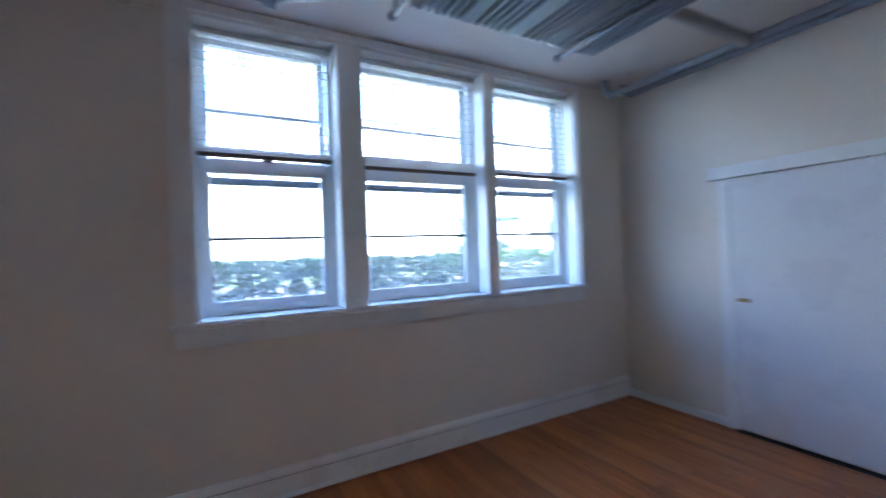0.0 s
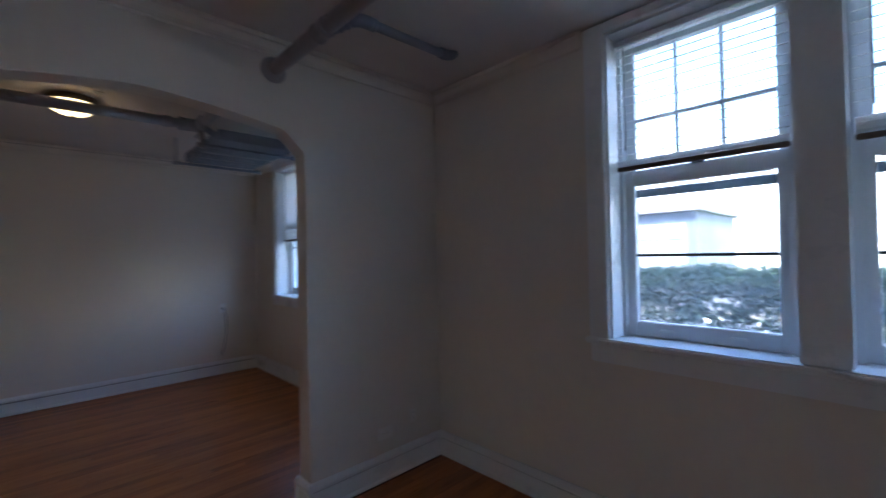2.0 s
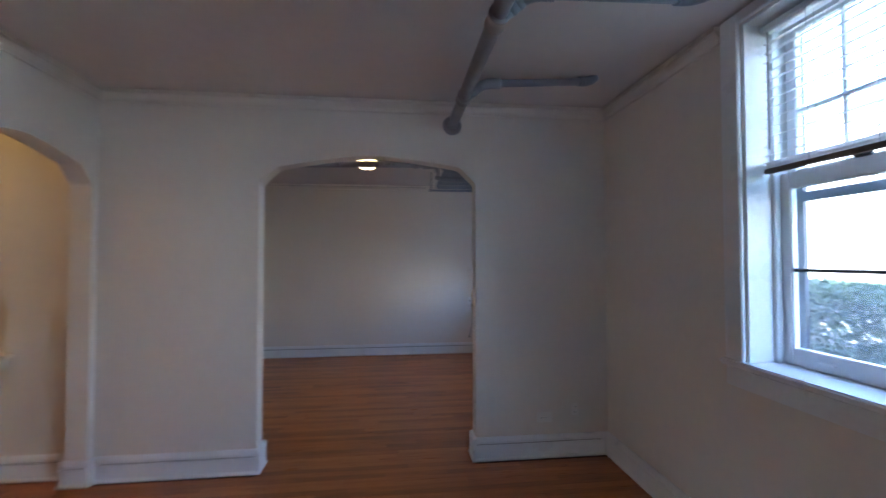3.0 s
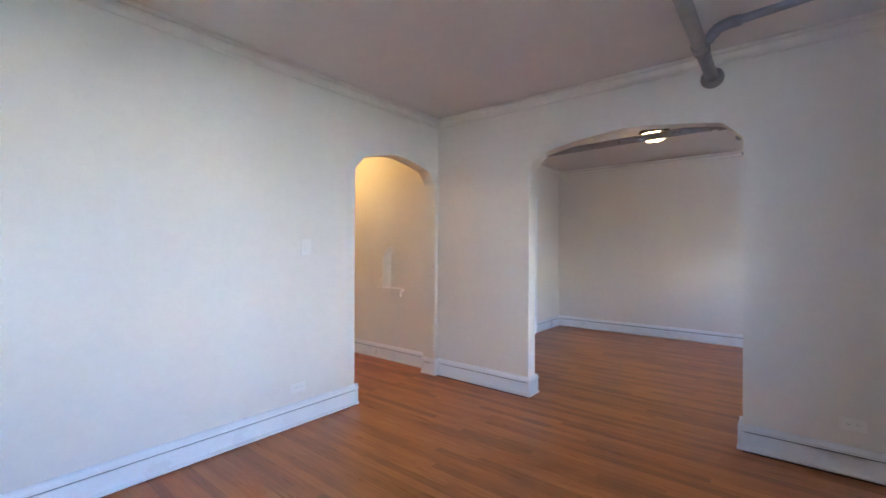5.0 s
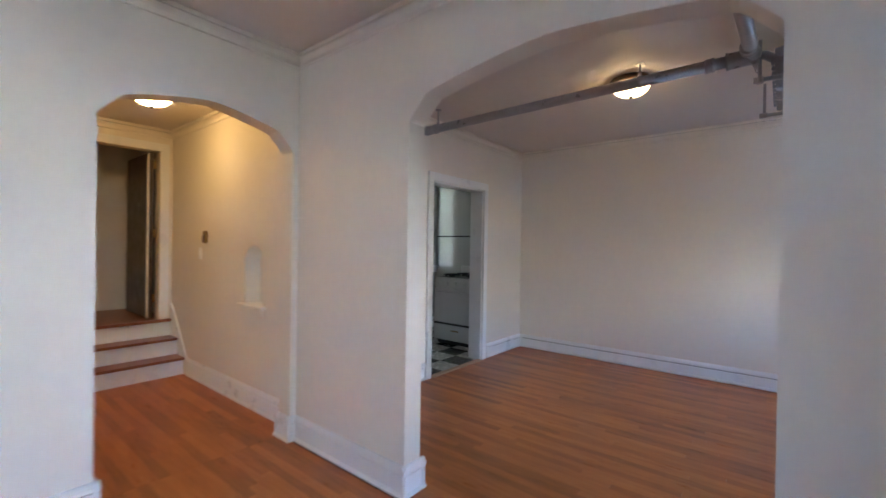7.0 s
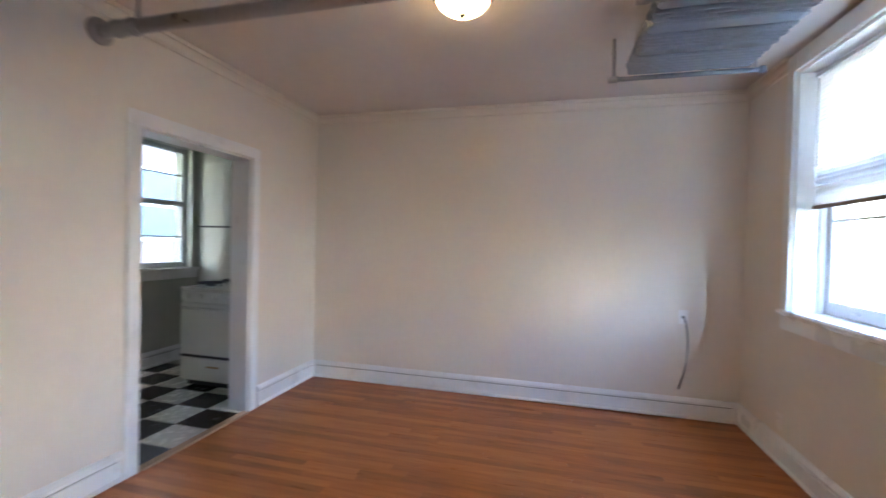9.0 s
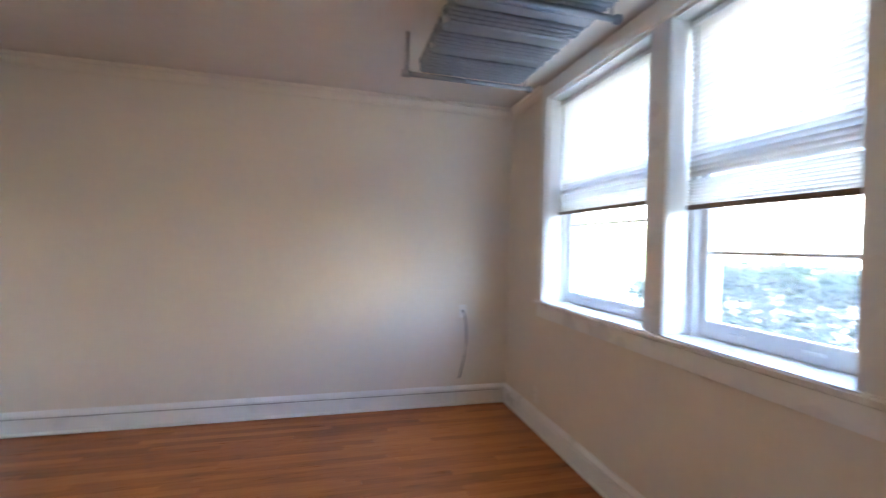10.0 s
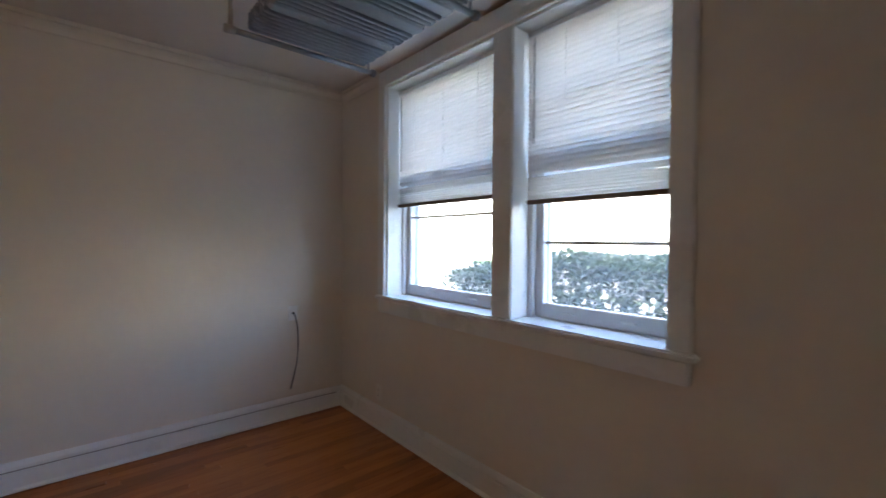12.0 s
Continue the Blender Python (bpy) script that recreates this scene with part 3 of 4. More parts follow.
def blind(x0, x1, top, bottom, y, pitch, tilt, label, group, stack=0, cord=None, depth=0.025):
    """A venetian blind: head rail, slats on ladder cords and a bottom rail."""
    r = root("venetian_blind", label, "blind", group)
    w = x1 - x0 - 0.036
    xc = (x0 + x1) / 2
    part("head_rail", bx(xc - w / 2, xc + w / 2, y - depth * 0.55, y + depth * 0.55, top - 0.042, top - 0.014, 0.003), M_SASH, r)
    me = slat_mesh("slat", w, depth)
    z = top - 0.055
    zs = []
    gather = 0.0125 if stack < 6 else 0.0148
    while z > bottom + 0.046 + stack * gather:
        zs.append((z, tilt + random.uniform(-2.5, 2.5)))
        z -= pitch
    zs += [(bottom + 0.03 + gather * i, -22 + random.uniform(-9, 9)) for i in range(stack)]
    for z, a in zs:
        s = new("slat", me)
        s.parent = r
        s.matrix_basis = pose(xc, y, z, a, random.uniform(-0.15, 0.15), 0)
    part("bottom_rail", bx(xc - w / 2, xc + w / 2, y - 0.014, y + 0.014, bottom, bottom + 0.022, 0.004), M_BLINDBAR, r, "brown bottom rail")
    for u in ((0.2, 0.5, 0.8) if w > 0.8 else (0.32, 0.66)):
        for d in (-depth * 0.52, depth * 0.52):
            part("ladder_cord", tb_([(x0 + (x1 - x0) * u, y + d, bottom + 0.02), (x0 + (x1 - x0) * u, y + d, top - 0.03)], 0.0013, 5), cord or M_CORD, r)
    part("tilt_wand", tb_([(x0 + 0.07, y - depth * 0.5 - 0.012, top - 0.06), (x0 + 0.072, y - depth * 0.5 - 0.014, max(bottom + 0.06, top - 0.6))], 0.004, 6), M_CORD, r)
    return r


window_trim("trim_window_1", WIN1, TOP1, CEIL - 0.006, "white painted casing round three sash windows", c_end=0.04)
window_trim("trim_window_2", WIN2, TOP2, CEIL - 0.012, "white painted casing round a pair of sash windows", 0.085)
for i, (a, b) in enumerate(WIN1):
    window("window_%d" % (i + 1), a, b, TOP1, "white double-hung sash window with dark storm frame", bar_material=M_STORM)
    blind(a, b, TOP1 - 0.012, (1.885, 1.868, 1.885)[i], N + 0.10, 0.0435, 15, "white venetian blind, slats open, half lowered over the sash", "blinds of the three windows", (2, 5, 2)[i], depth=0.036)
for i, (a, b) in enumerate(WIN2):
    window("window_%d" % (i + 4), a, b, TOP2, "white double-hung sash window with clear panes", bar=(1.585, 1.41)[i])
    blind(a, b, TOP2 - 0.012, (1.66, 1.61)[i], N + 0.10, 0.0245, -60, "white venetian blind, slats closed, half lowered over the sash", "blinds of the paired windows", 8, M_PLATE, 0.0275)

# kitchen window
kw = root("window_6", "white kitchen sash window in a plain frame", "window", kind="structure")
bm = bmesh.new()
for x0, x1 in ((KWIN[0], KWIN[0] + 0.05), (KWIN[1] - 0.05, KWIN[1])):
    box(bm, x0, x1, KS - 0.14, KS - 0.09, KWIN[2], KWIN[3])
for z0, z1 in ((KWIN[2], KWIN[2] + 0.06), (1.75, 1.81), (KWIN[3] - 0.05, KWIN[3])):
    box(bm, KWIN[0] + 0.05, KWIN[1] - 0.05, KS - 0.14, KS - 0.09, z0, z1)
part("frame", bevel(bm, 0.004), M_SASH, kw)
for z in (1.40, 2.11):
    part("glazing_bar", bx(KWIN[0] + 0.05, KWIN[1] - 0.05, KS - 0.125, KS - 0.105, z - 0.01, z + 0.01, 0.003), M_PIPE, kw)
for z0, z1 in ((KWIN[2] + 0.06, 1.75), (1.81, KWIN[3] - 0.05)):
    part("pane", bx(KWIN[0] + 0.05, KWIN[1] - 0.05, KS - 0.117, KS - 0.113, z0, z1), M_GLASS, kw).visible_shadow = False
part("window_sill", bx(KWIN[0] - 0.1, KWIN[1] + 0.1, KS + 0.0, KS + 0.05, KWIN[2] - 0.03, KWIN[2], 0.006), M_TRIM, kw)
part("apron", bx(KWIN[0] - 0.08, KWIN[1] + 0.08, KS + 0.001, KS + 0.02, KWIN[2] - 0.12, KWIN[2] - 0.03, 0.005), M_TRIM, kw)

# ---- kitchen doorway ----
kd = root("door_1", "white painted casing of an open kitchen doorway without a door", "doorway", kind="structure")
cw = 0.085
for x0, x1 in ((KD[0] - cw, KD[0]), (KD[1], KD[1] + cw)):
    part("casing", bx(x0, x1, S2 + 0.001, S2 + 0.022, 0, KD[2], 0.005), M_TRIM, kd)
part("head_casing", bx(KD[0] - cw, KD[1] + cw, S2 + 0.001, S2 + 0.024, KD[2], KD[2] + cw, 0.005), M_TRIM, kd)
for x0, x1 in ((KD[0], KD[0] + 0.014), (KD[1] - 0.014, KD[1])):
    part("jamb", bx(x0, x1, KN, S2 + 0.0005, 0, KD[2] - 0.014, 0.003), M_TRIM, kd)
part("head_jamb", bx(KD[0], KD[1], KN, S2 + 0.0005, KD[2] - 0.014, KD[2], 0.003), M_TRIM, kd)
part("threshold", bx(KD[0] + 0.015, KD[1] - 0.015, S2 - 0.03, S2 + 0.035, 0.0, 0.014, 0.005), M_THRESH, kd, "worn pale wooden threshold strip")

# ---- closet front ----
cl = root("closet_front", "white painted sliding closet doors under a header board", "closet")
CY, CZ = (0.35, 2.10), 1.762
part("header", bx(E1 - 0.055, E1 - 0.001, CY[0] - 0.1, CY[1] + 0.12, CZ, CZ + 0.085, 0.004), M_TRIM, cl)
part("side_board", bx(E1 - 0.022, E1 - 0.001, CY[1], CY[1] + 0.075, 0.0, CZ, 0.004), M_TRIM, cl)
for i, (y0, y1) in enumerate(((1.22, CY[1] - 0.004), (CY[0], 1.25))):
    d = part("sliding_door", bx(E1 - 0.020, E1 - 0.002, y0, y1, 0.02, CZ - 0.002, 0.003) if i == 0 else bx(E1 - 0.040, E1 - 0.022, y0, y1, 0.02, CZ - 0.002, 0.003), M_CLOSET, cl)
    if i == 0:
        h = bmesh.new()
        box(h, E1 - 0.045, E1 - 0.032, y1 - 0.115, y1 - 0.035, 0.905, 0.93)
        bevel(h, 0.005)
        tube(h, [(E1 - 0.034, y1 - 0.10, 0.917), (E1 - 0.019, y1 - 0.10, 0.917)], 0.006, 8)
        tube(h, [(E1 - 0.034, y1 - 0.05, 0.917), (E1 - 0.019, y1 - 0.05, 0.917)], 0.006, 8)
        part("handle", h, M_BRASS, d, "small brass pull")
part("closet_sill", bx(E1 - 0.045, E1 - 0.001, CY[0], CY[1], 0.0, 0.008), M_SLOT, cl)


# ---- pipes and radiators ----
def coupling(parent, p, d, r, length=0.07, material=None):
    """An iron pipe fitting with a rolled rim at each end."""
    p, d = Vector(p), Vector(d).normalized()
    h = length / 2
    prof = [(-h, r), (-h, r * 1.22), (-h + 0.014, r * 1.25), (-h + 0.018, r * 1.14), (h - 0.018, r * 1.14), (h - 0.014, r * 1.25), (h, r * 1.22), (h, r)]
    return part("coupling", tb_([p + d * a for a, _ in prof], [b for _, b in prof], 20), material or M_PIPE, parent)


def flange(parent, p, d, r, material=None):
    p, d = Vector(p), Vector(d).normalized()
    return part("wall_flange", tb_([p, p + d * 0.006, p + d * 0.014, p + d * 0.03], [r * 1.9, r * 1.9, r * 1.5, r * 1.15], 24), material or M_PIPE, parent)


def bend(a, b, c, n=8):
    a, b, c = Vector(a), Vector(b), Vector(c)
    return [a * (1 - u) ** 2 + b * 2 * u * (1 - u) + c * u ** 2 for u in [i / n for i in range(n + 1)]]


PY, PZ, PR = 1.785, 2.49, 0.037
main = root("heating_pipe", "grey painted iron heating pipe hung under the ceiling", "pipe", "heating pipes")
part("pipe", tb_([(W1, PY, PZ), (E1 - 0.385, PY, PZ + 0.02)], PR, 24), M_PIPE, main)
flange(main, (W1, PY, PZ), (1, 0, 0), PR)
for x in (-0.45, 0.40, 1.5, 2.3):
    if x != 1.5:
        coupling(main, (x, PY, PZ), (1, 0, 0), PR, 0.10)
for x in (1.0, 2.0):
    part("hanger", tb_([(x, PY, PZ + PR), (x, PY, CEIL)], 0.006, 8), M_DARKIRON, main)
def branch(x, dx, y2, z2, label, to_ceiling):
    """A small pipe that leaves the main pipe by a 45 degree tee and runs towards the windows."""
    br = root("branch_pipe", label, "pipe", "heating pipes")
    z1 = PZ + 0.045
    part("tee", tb_([(x - 0.08, PY + 0.02, PZ), (x - 0.075, PY + 0.03, PZ + 0.003), (x - 0.02, PY + 0.09, z1 - 0.008)], [0.032, 0.027, 0.027], 14), M_SILVER, br)
    coupling(br, (x - 0.05, PY + 0.06, PZ + 0.022), (0.6, 0.65, 0.4), 0.025, 0.05, M_SILVER)
    part("elbow", tb_(bend((x - 0.025, PY + 0.085, z1 - 0.008), (x + 0.005, PY + 0.12, z1), (x, PY + 0.18, z1)), 0.030, 16), M_SILVER, br)
    coupling(br, (x, PY + 0.18, z1), (0, 1, 0), 0.024, 0.04, M_SILVER)
    part("pipe", tb_([(x, PY + 0.16, z1), (x + dx, y2, z2)], 0.0225, 18), M_SILVER, br)
    coupling(br, (x + dx * 0.97, y2 - 0.02, z2), (dx, y2 - PY, z2 - z1), 0.024, 0.04, M_SILVER)
    if to_ceiling:
        part("end_elbow", tb_(bend((x + dx, y2 - 0.01, z2), (x + dx, y2 + 0.05, z2 + 0.005), (x + dx, y2 + 0.075, CEIL), 10), 0.029, 16), M_SILVER, br)
    else:
        part("end_elbow", tb_(bend((x + dx, y2 - 0.01, z2), (x + dx, y2 + 0.05, z2), (x + dx + 0.09, y2 + 0.055, z2 - 0.02), 10), 0.029, 16), M_SILVER, br)
        part("valve", tb_([(x + dx + 0.08, y2 + 0.055, z2 - 0.02), (x + dx + 0.12, y2 + 0.055, z2 - 0.025), (x + dx + 0.125, y2 + 0.055, z2 - 0.025), (x + dx + 0.18, y2 + 0.055, z2 - 0.03)], [0.026, 0.026, 0.038, 0.038], 16), M_SILVER, br)
        part("feed_pipe", tb_([(x + dx + 0.16, y2 + 0.055, z2 - 0.03), (1.13, 2.18, 2.475)], 0.018, 14), M_SILVER, br)


branch(-0.33, -0.12, 2.56, 2.625, "silver painted branch pipe rising to the ceiling", True)
branch(0.52, -0.03, 2.56, 2.575, "silver painted branch pipe feeding the ceiling radiator", False)
for x, z in ((E1 - 0.13, 2.565), (E1 - 0.36, 2.522)):
    wp = root("wall_pipe", "silver painted pipe running under the ceiling beside the closet wall", "pipe", "heating pipes")
    part("pipe", tb_([(x, S1, z), (x, 2.74, z)], 0.024, 18), M_SILVER, wp)
    part("elbow", tb_(bend((x, 2.73, z), (x, 2.82, z), (x, 2.83, CEIL)), 0.029, 16), M_SILVER, wp)
    coupling(wp, (x, 1.2, z), (0, 1, 0), 0.024, 0.07, M_SILVER)


def radiator(x0, x1, y0, y1, z, label):
    """A cast-iron wall radiator hung flat under the ceiling on cross pipes."""
    r = root("ceiling_radiator", label, "radiator", "ceiling radiators")
    h = 0.09
    pattern = (1, 1, 1, 1, 1, 1, 1, 2.6, 1, 1, 1, 1, 3.2, 1, 1, 1, 2.8, 1, 1, 1, 1, 1, 1, 1)
    unit = (x1 - x0) / sum(pattern)
    edge = x0
    for k_ in pattern:
        xc = edge + unit * k_ / 2
        edge += unit * k_
        bm = bmesh.new()
        w = unit * k_ / 2 - 0.0085
        c = min(w * 0.6, 0.012)
        prof = [(-w, 0.026), (-w + c * 0.25, 0.008), (-w + c, 0.0), (w - c, 0.0), (w - c * 0.25, 0.008), (w, 0.026), (w, h - 0.01), (w - c, h), (-w + c, h), (-w, h - 0.01)]
        ends = [(y0 + 0.02, 0.6), (y0 + 0.04, 1.0), (y1 - 0.04, 1.0), (y1 - 0.02, 0.6)]
        rings = [[bm.verts.new((xc + a * s, y, z + h / 2 + (b - h / 2) * (0.7 + 0.3 * s))) for a, b in prof] for y, s in ends]
        k = len(prof)
        for u, v in zip(rings, rings[1:]):
            for j in range(k):
                bm.faces.new((u[j], u[(j + 1) % k], v[(j + 1) % k], v[j]))
        bm.faces.new(rings[0][::-1])
        bm.faces.new(rings[-1])
        s = part("section", bm, M_SILVER, r)
    for y in (y0 + 0.055, y1 - 0.055):
        part("header_tube", tb_([(x0 - 0.02, y, z + h * 0.55), (x1 + 0.02, y, z + h * 0.55)], 0.030, 16), M_SILVER, r)
    for i in range(1, 12):
        xm = x0 + (x1 - x0) * i / 12
        for y in (y0 + 0.012, y1 - 0.012):
            part("tie_lug", bx(xm - 0.014, xm + 0.014, y - 0.010, y + 0.010, z + 0.014, z + 0.045, 0.006), M_SILVER, r)
    for x in (x0 - 0.002, x1 - 0.21):
        b = part("cross_pipe", tb_([(x, y0 - 0.07, z - 0.0148), (x, y1 + 0.035, z - 0.0148)], 0.014, 12), M_SILVER, r)
        part("cap", tb_([(x, y1 + 0.025, z - 0.0148), (x, y1 + 0.032, z - 0.0148), (x, y1 + 0.055, z - 0.0148), (x, y1 + 0.06, z - 0.0148)], [0.014, 0.021, 0.021, 0.014], 12), M_SILVER, b)
        part("hanger", tb_([(x, y0 - 0.055, z - 0.01), (x, y0 - 0.055, CEIL)], 0.010, 8), M_PIPE, r)
        part("hanger_tee", tb_([(x, y0 - 0.085, z - 0.0148), (x, y0 - 0.035, z - 0.0148)], 0.020, 10), M_PIPE, r)
        part("rear_hanger", tb_([(x, y1 + 0.012, z - 0.01), (x, y1 + 0.012, CEIL)], 0.007, 8), M_PIPE, r)
    return r


radiator(1.13, 2.36, 1.50, 2.24, 2.43, "silver painted cast-iron radiator hung flat below the ceiling")
radiator(-3.47, -2.40, 1.895, 2.58, 2.43, "silver painted cast-iron radiator hung beside the lamp")

P2X, P2Z, P2Y = -2.55, 2.55, 1.785
P2S = Vector((-2.43, S2, 2.475))
P2E = Vector((P2X, P2Y - 0.02, P2Z))


def on_pipe_2(y):
    return P2S.lerp(P2E, (y - P2S.y) / (P2E.y - P2S.y))


pipe2 = root("heating_pipe", "grey painted iron heating pipe crossing the room below the ceiling", "pipe", "heating pipes")
along = (P2E - P2S).normalized()
part("pipe", tb_([P2S, P2E], PR, 24), M_PIPE, pipe2)
flange(pipe2, P2S, (0, 1, 0), PR)
for y, r, ln in ((S2 + 0.17, PR, 0.12), (P2Y - 0.20, PR, 0.05), (P2Y - 0.03, PR * 1.2, 0.17)):
    coupling(pipe2, on_pipe_2(y), along, r, ln)
part("cross_arm", tb_(bend((P2X, P2Y, P2Z), (P2X, P2Y + 0.05, P2Z), (P2X + 0.12, P2Y + 0.02, P2Z - 0.005)) + [Vector((E2, PY, PZ))], PR, 20), M_PIPE, pipe2)
coupling(pipe2, (P2X + 0.17, P2Y + 0.012, P2Z - 0.01), (1, 0, -0.04), PR, 0.07)
flange(pipe2, (E2, PY, PZ), (-1, 0, 0), PR)
part("feed_pipe", tb_([(P2X, P2Y, P2Z), (P2X, 1.87, P2Z - 0.01), (P2X, 1.95, 2.475)], 0.026, 14), M_SILVER, pipe2)
part("bleed_arm", tb_([(P2X + 0.03, P2Y + 0.03, P2Z - 0.045), (P2X - 0.14, P2Y + 0.045, P2Z - 0.05)], 0.016, 12), M_PIPE, pipe2)
part("drop_leg", tb_([(P2X - 0.02, P2Y + 0.055, P2Z - 0.02), (P2X - 0.02, P2Y + 0.058, P2Z - 0.15), (P2X - 0.02, P2Y + 0.058, P2Z - 0.17)], [0.011, 0.011, 0.017], 12), M_PIPE, pipe2)
for y in (-0.60, 1.17):
    c = on_pipe_2(y)
    part("hanger", tb_([c + Vector((0, 0, PR * 0.9)), c + Vector((0, 0, 0.075)), c + Vector((0, 0, 0.08)), Vector((c.x, c.y, CEIL))], [0.014, 0.010, 0.006, 0.006], 8), M_PIPE, pipe2)
    part("hanger_plate", lathe([(0.028, CEIL - 0.008), (0.03, CEIL - 0.003), (0.03, CEIL - 0.0005)], (c.x, c.y), 16), M_PIPE, pipe2)
    part("clip", tb_([c - along * 0.012, c + along * 0.012], PR * 1.06, 20), M_PIPE, pipe2)
vent = root("air_valve", "round dark air valve on a short silver pipe by the window", "valve")
part("stem", tb_([(-2.40, 2.53, 2.465), (-2.34, 2.60, 2.465), (-2.335, 2.66, 2.455)], 0.014, 12), M_SILVER, vent)
part("cap", tb_([(-2.335, 2.655, 2.455), (-2.333, 2.66, 2.455), (-2.33, 2.685, 2.452), (-2.33, 2.69, 2.452)], [0.02, 0.034, 0.034, 0.028], 20), M_DARKIRON, vent)


# ---- lamps ----
def flush_lamp(x, y, ceiling, label, glow=None):
    r = root("ceiling_lamp", label, "lamp")
    part("ring", lathe([(0.09, ceiling), (0.150, ceiling - 0.004), (0.160, ceiling - 0.02), (0.157, ceiling - 0.04), (0.142, ceiling - 0.048), (0.12, ceiling - 0.04)], (x, y)), M_BRONZE, r, "dark bronze ring")
    prof = [(0.136 * math.cos(a), ceiling - 0.045 - 0.088 * math.sin(a)) for a in [i * math.pi / 2 / 12 for i in range(12)]]
    part("shade", lathe(prof, (x, y)), glow or M_DOME, r, "glowing alabaster glass bowl")
    z = ceiling - 0.131
    part("finial", lathe([(0.004, z + 0.003), (0.016, z), (0.018, z - 0.006), (0.010, z - 0.012), (0.007, z - 0.018), (0.002, z - 0.022)], (x, y), 16), M_BRONZE, r, "bronze finial")
    return r


flush_lamp(-2.77, 1.045, CEIL, "lit flush ceiling lamp with a glass bowl")
flush_lamp(-0.50, -1.95, HC, "lit flush hall ceiling lamp with an amber glass bowl", M_DOME_AMBER)


# ---- plates, outlets, switches ----
def plate(name, centre, out, w, h, label, category, painted=False, kind="duplex"):
    """A wall plate on a wall whose face looks along out."""
    r = root(name, label, category)
    out = Vector(out)
    side = Vector((-out.y, out.x, 0))
    c = Vector(centre)
    def slab(u0, u1, z0, z1, d0, d1):
        p, q = c + side * u0 + out * d0, c + side * u1 + out * d1
        return bx(p.x, q.x, p.y, q.y, c.z + z0, c.z + z1, 0.0015)
    m = M_PLATE_PAINTED if painted else M_PLATE
    part("plate", slab(-w / 2, w / 2, -h / 2, h / 2, 0.0005, 0.007), m, r)
    if kind == "duplex":
        horizontal = w > h
        for s in (-1, 1):
            u, z = (s * 0.02, 0) if horizontal else (0, s * 0.02)
            f = part("socket", slab(u - 0.014, u + 0.014, z - 0.014, z + 0.014, 0.006, 0.010), m, r)
            for k in (-0.005, 0.005):
                part("slot", slab(u + k - 0.0012, u + k + 0.0012, z - 0.005, z + 0.005, 0.0095, 0.0105), M_SLOT, f)
    elif kind == "switch":
        part("rocker", slab(-0.017, 0.017, -0.033, 0.033, 0.006, 0.011), m, r)
        part("toggle", slab(-0.008, 0.008, -0.012, 0.012, 0.010, 0.015), m, r)
    elif kind == "jack":
        part("socket", slab(-0.01, 0.01, -0.008, 0.008, 0.006, 0.0095), M_SLOT, r)
    return r


plate("light_switch", (0.57, S1, 1.325), (0, 1, 0), 0.085, 0.12, "cream wall switch on the cream wall", "switch", True, "switch")
plate("outlet", (0.63, S1, 0.285), (0, 1, 0), 0.12, 0.075, "painted-over double socket above the skirting", "outlet", True)
plate("outlet", (W1, 2.48, 0.305), (1, 0, 0), 0.12, 0.075, "painted-over double socket above the skirting", "outlet", True)
plate("outlet", (-3.95, N, 0.275), (0, -1, 0), 0.072, 0.115, "painted-over socket plate below the paired windows", "outlet", True)
plate("telephone_jack", (W1, 2.72, 0.355), (1, 0, 0), 0.05, 0.085, "small cream telephone jack on the wall", "jack", True, "duplex")
plate("outlet", (W2, 2.56, 0.835), (1, 0, 0), 0.072, 0.115, "white socket plate with a hanging cable", "outlet", kind="jack")
cable = [(W2 + 0.010, 2.565, 0.83), (W2 + 0.022, 2.575, 0.80), (W2 + 0.02, 2.592, 0.70), (W2 + 0.016, 2.598, 0.58), (W2 + 0.016, 2.586, 0.44), (W2 + 0.018, 2.56, 0.33), (W2 + 0.02, 2.535, 0.245)]
thing("cable", tb_(cable, 0.0045, 8), M_CABLE, "thin black cable hanging from the socket plate", "cable")
plate("hall_switch", (HALL_W, -2.47, 1.255), (1, 0, 0), 0.07, 0.115, "cream double switch on the hall wall", "switch", False, "switch")
dc = root("thermostat", "small brown and cream thermostat on the hall wall", "thermostat")
part("body", bx(HALL_W + 0.001, HALL_W + 0.03, -2.36, -2.295, 1.355, 1.475, 0.008), M_BRASS, dc)
part("cover", bx(HALL_W + 0.028, HALL_W + 0.036, -2.35, -2.305, 1.36, 1.43, 0.005), M_BLINDBAR, dc)
plate("hall_outlet", (HALL_W + 0.018, -1.66, 0.075), (1, 0, 0), 0.11, 0.065, "white double socket set in the hall skirting", "outlet")
ns = root("niche_shelf", "cream painted shelf at the foot of the hall niche", "shelf")
part("shelf_board", bx(HALL_W - 0.130, HALL_W + 0.055, NY[0] - 0.055, NY[1] + 0.055, 0.832, 0.856, 0.006), M_WALL, ns)
part("bracket", bx(HALL_W + 0.001, HALL_W + 0.03, NY[0] - 0.02, NY[1] + 0.02, 0.765, 0.832, 0.006), M_WALL, ns)

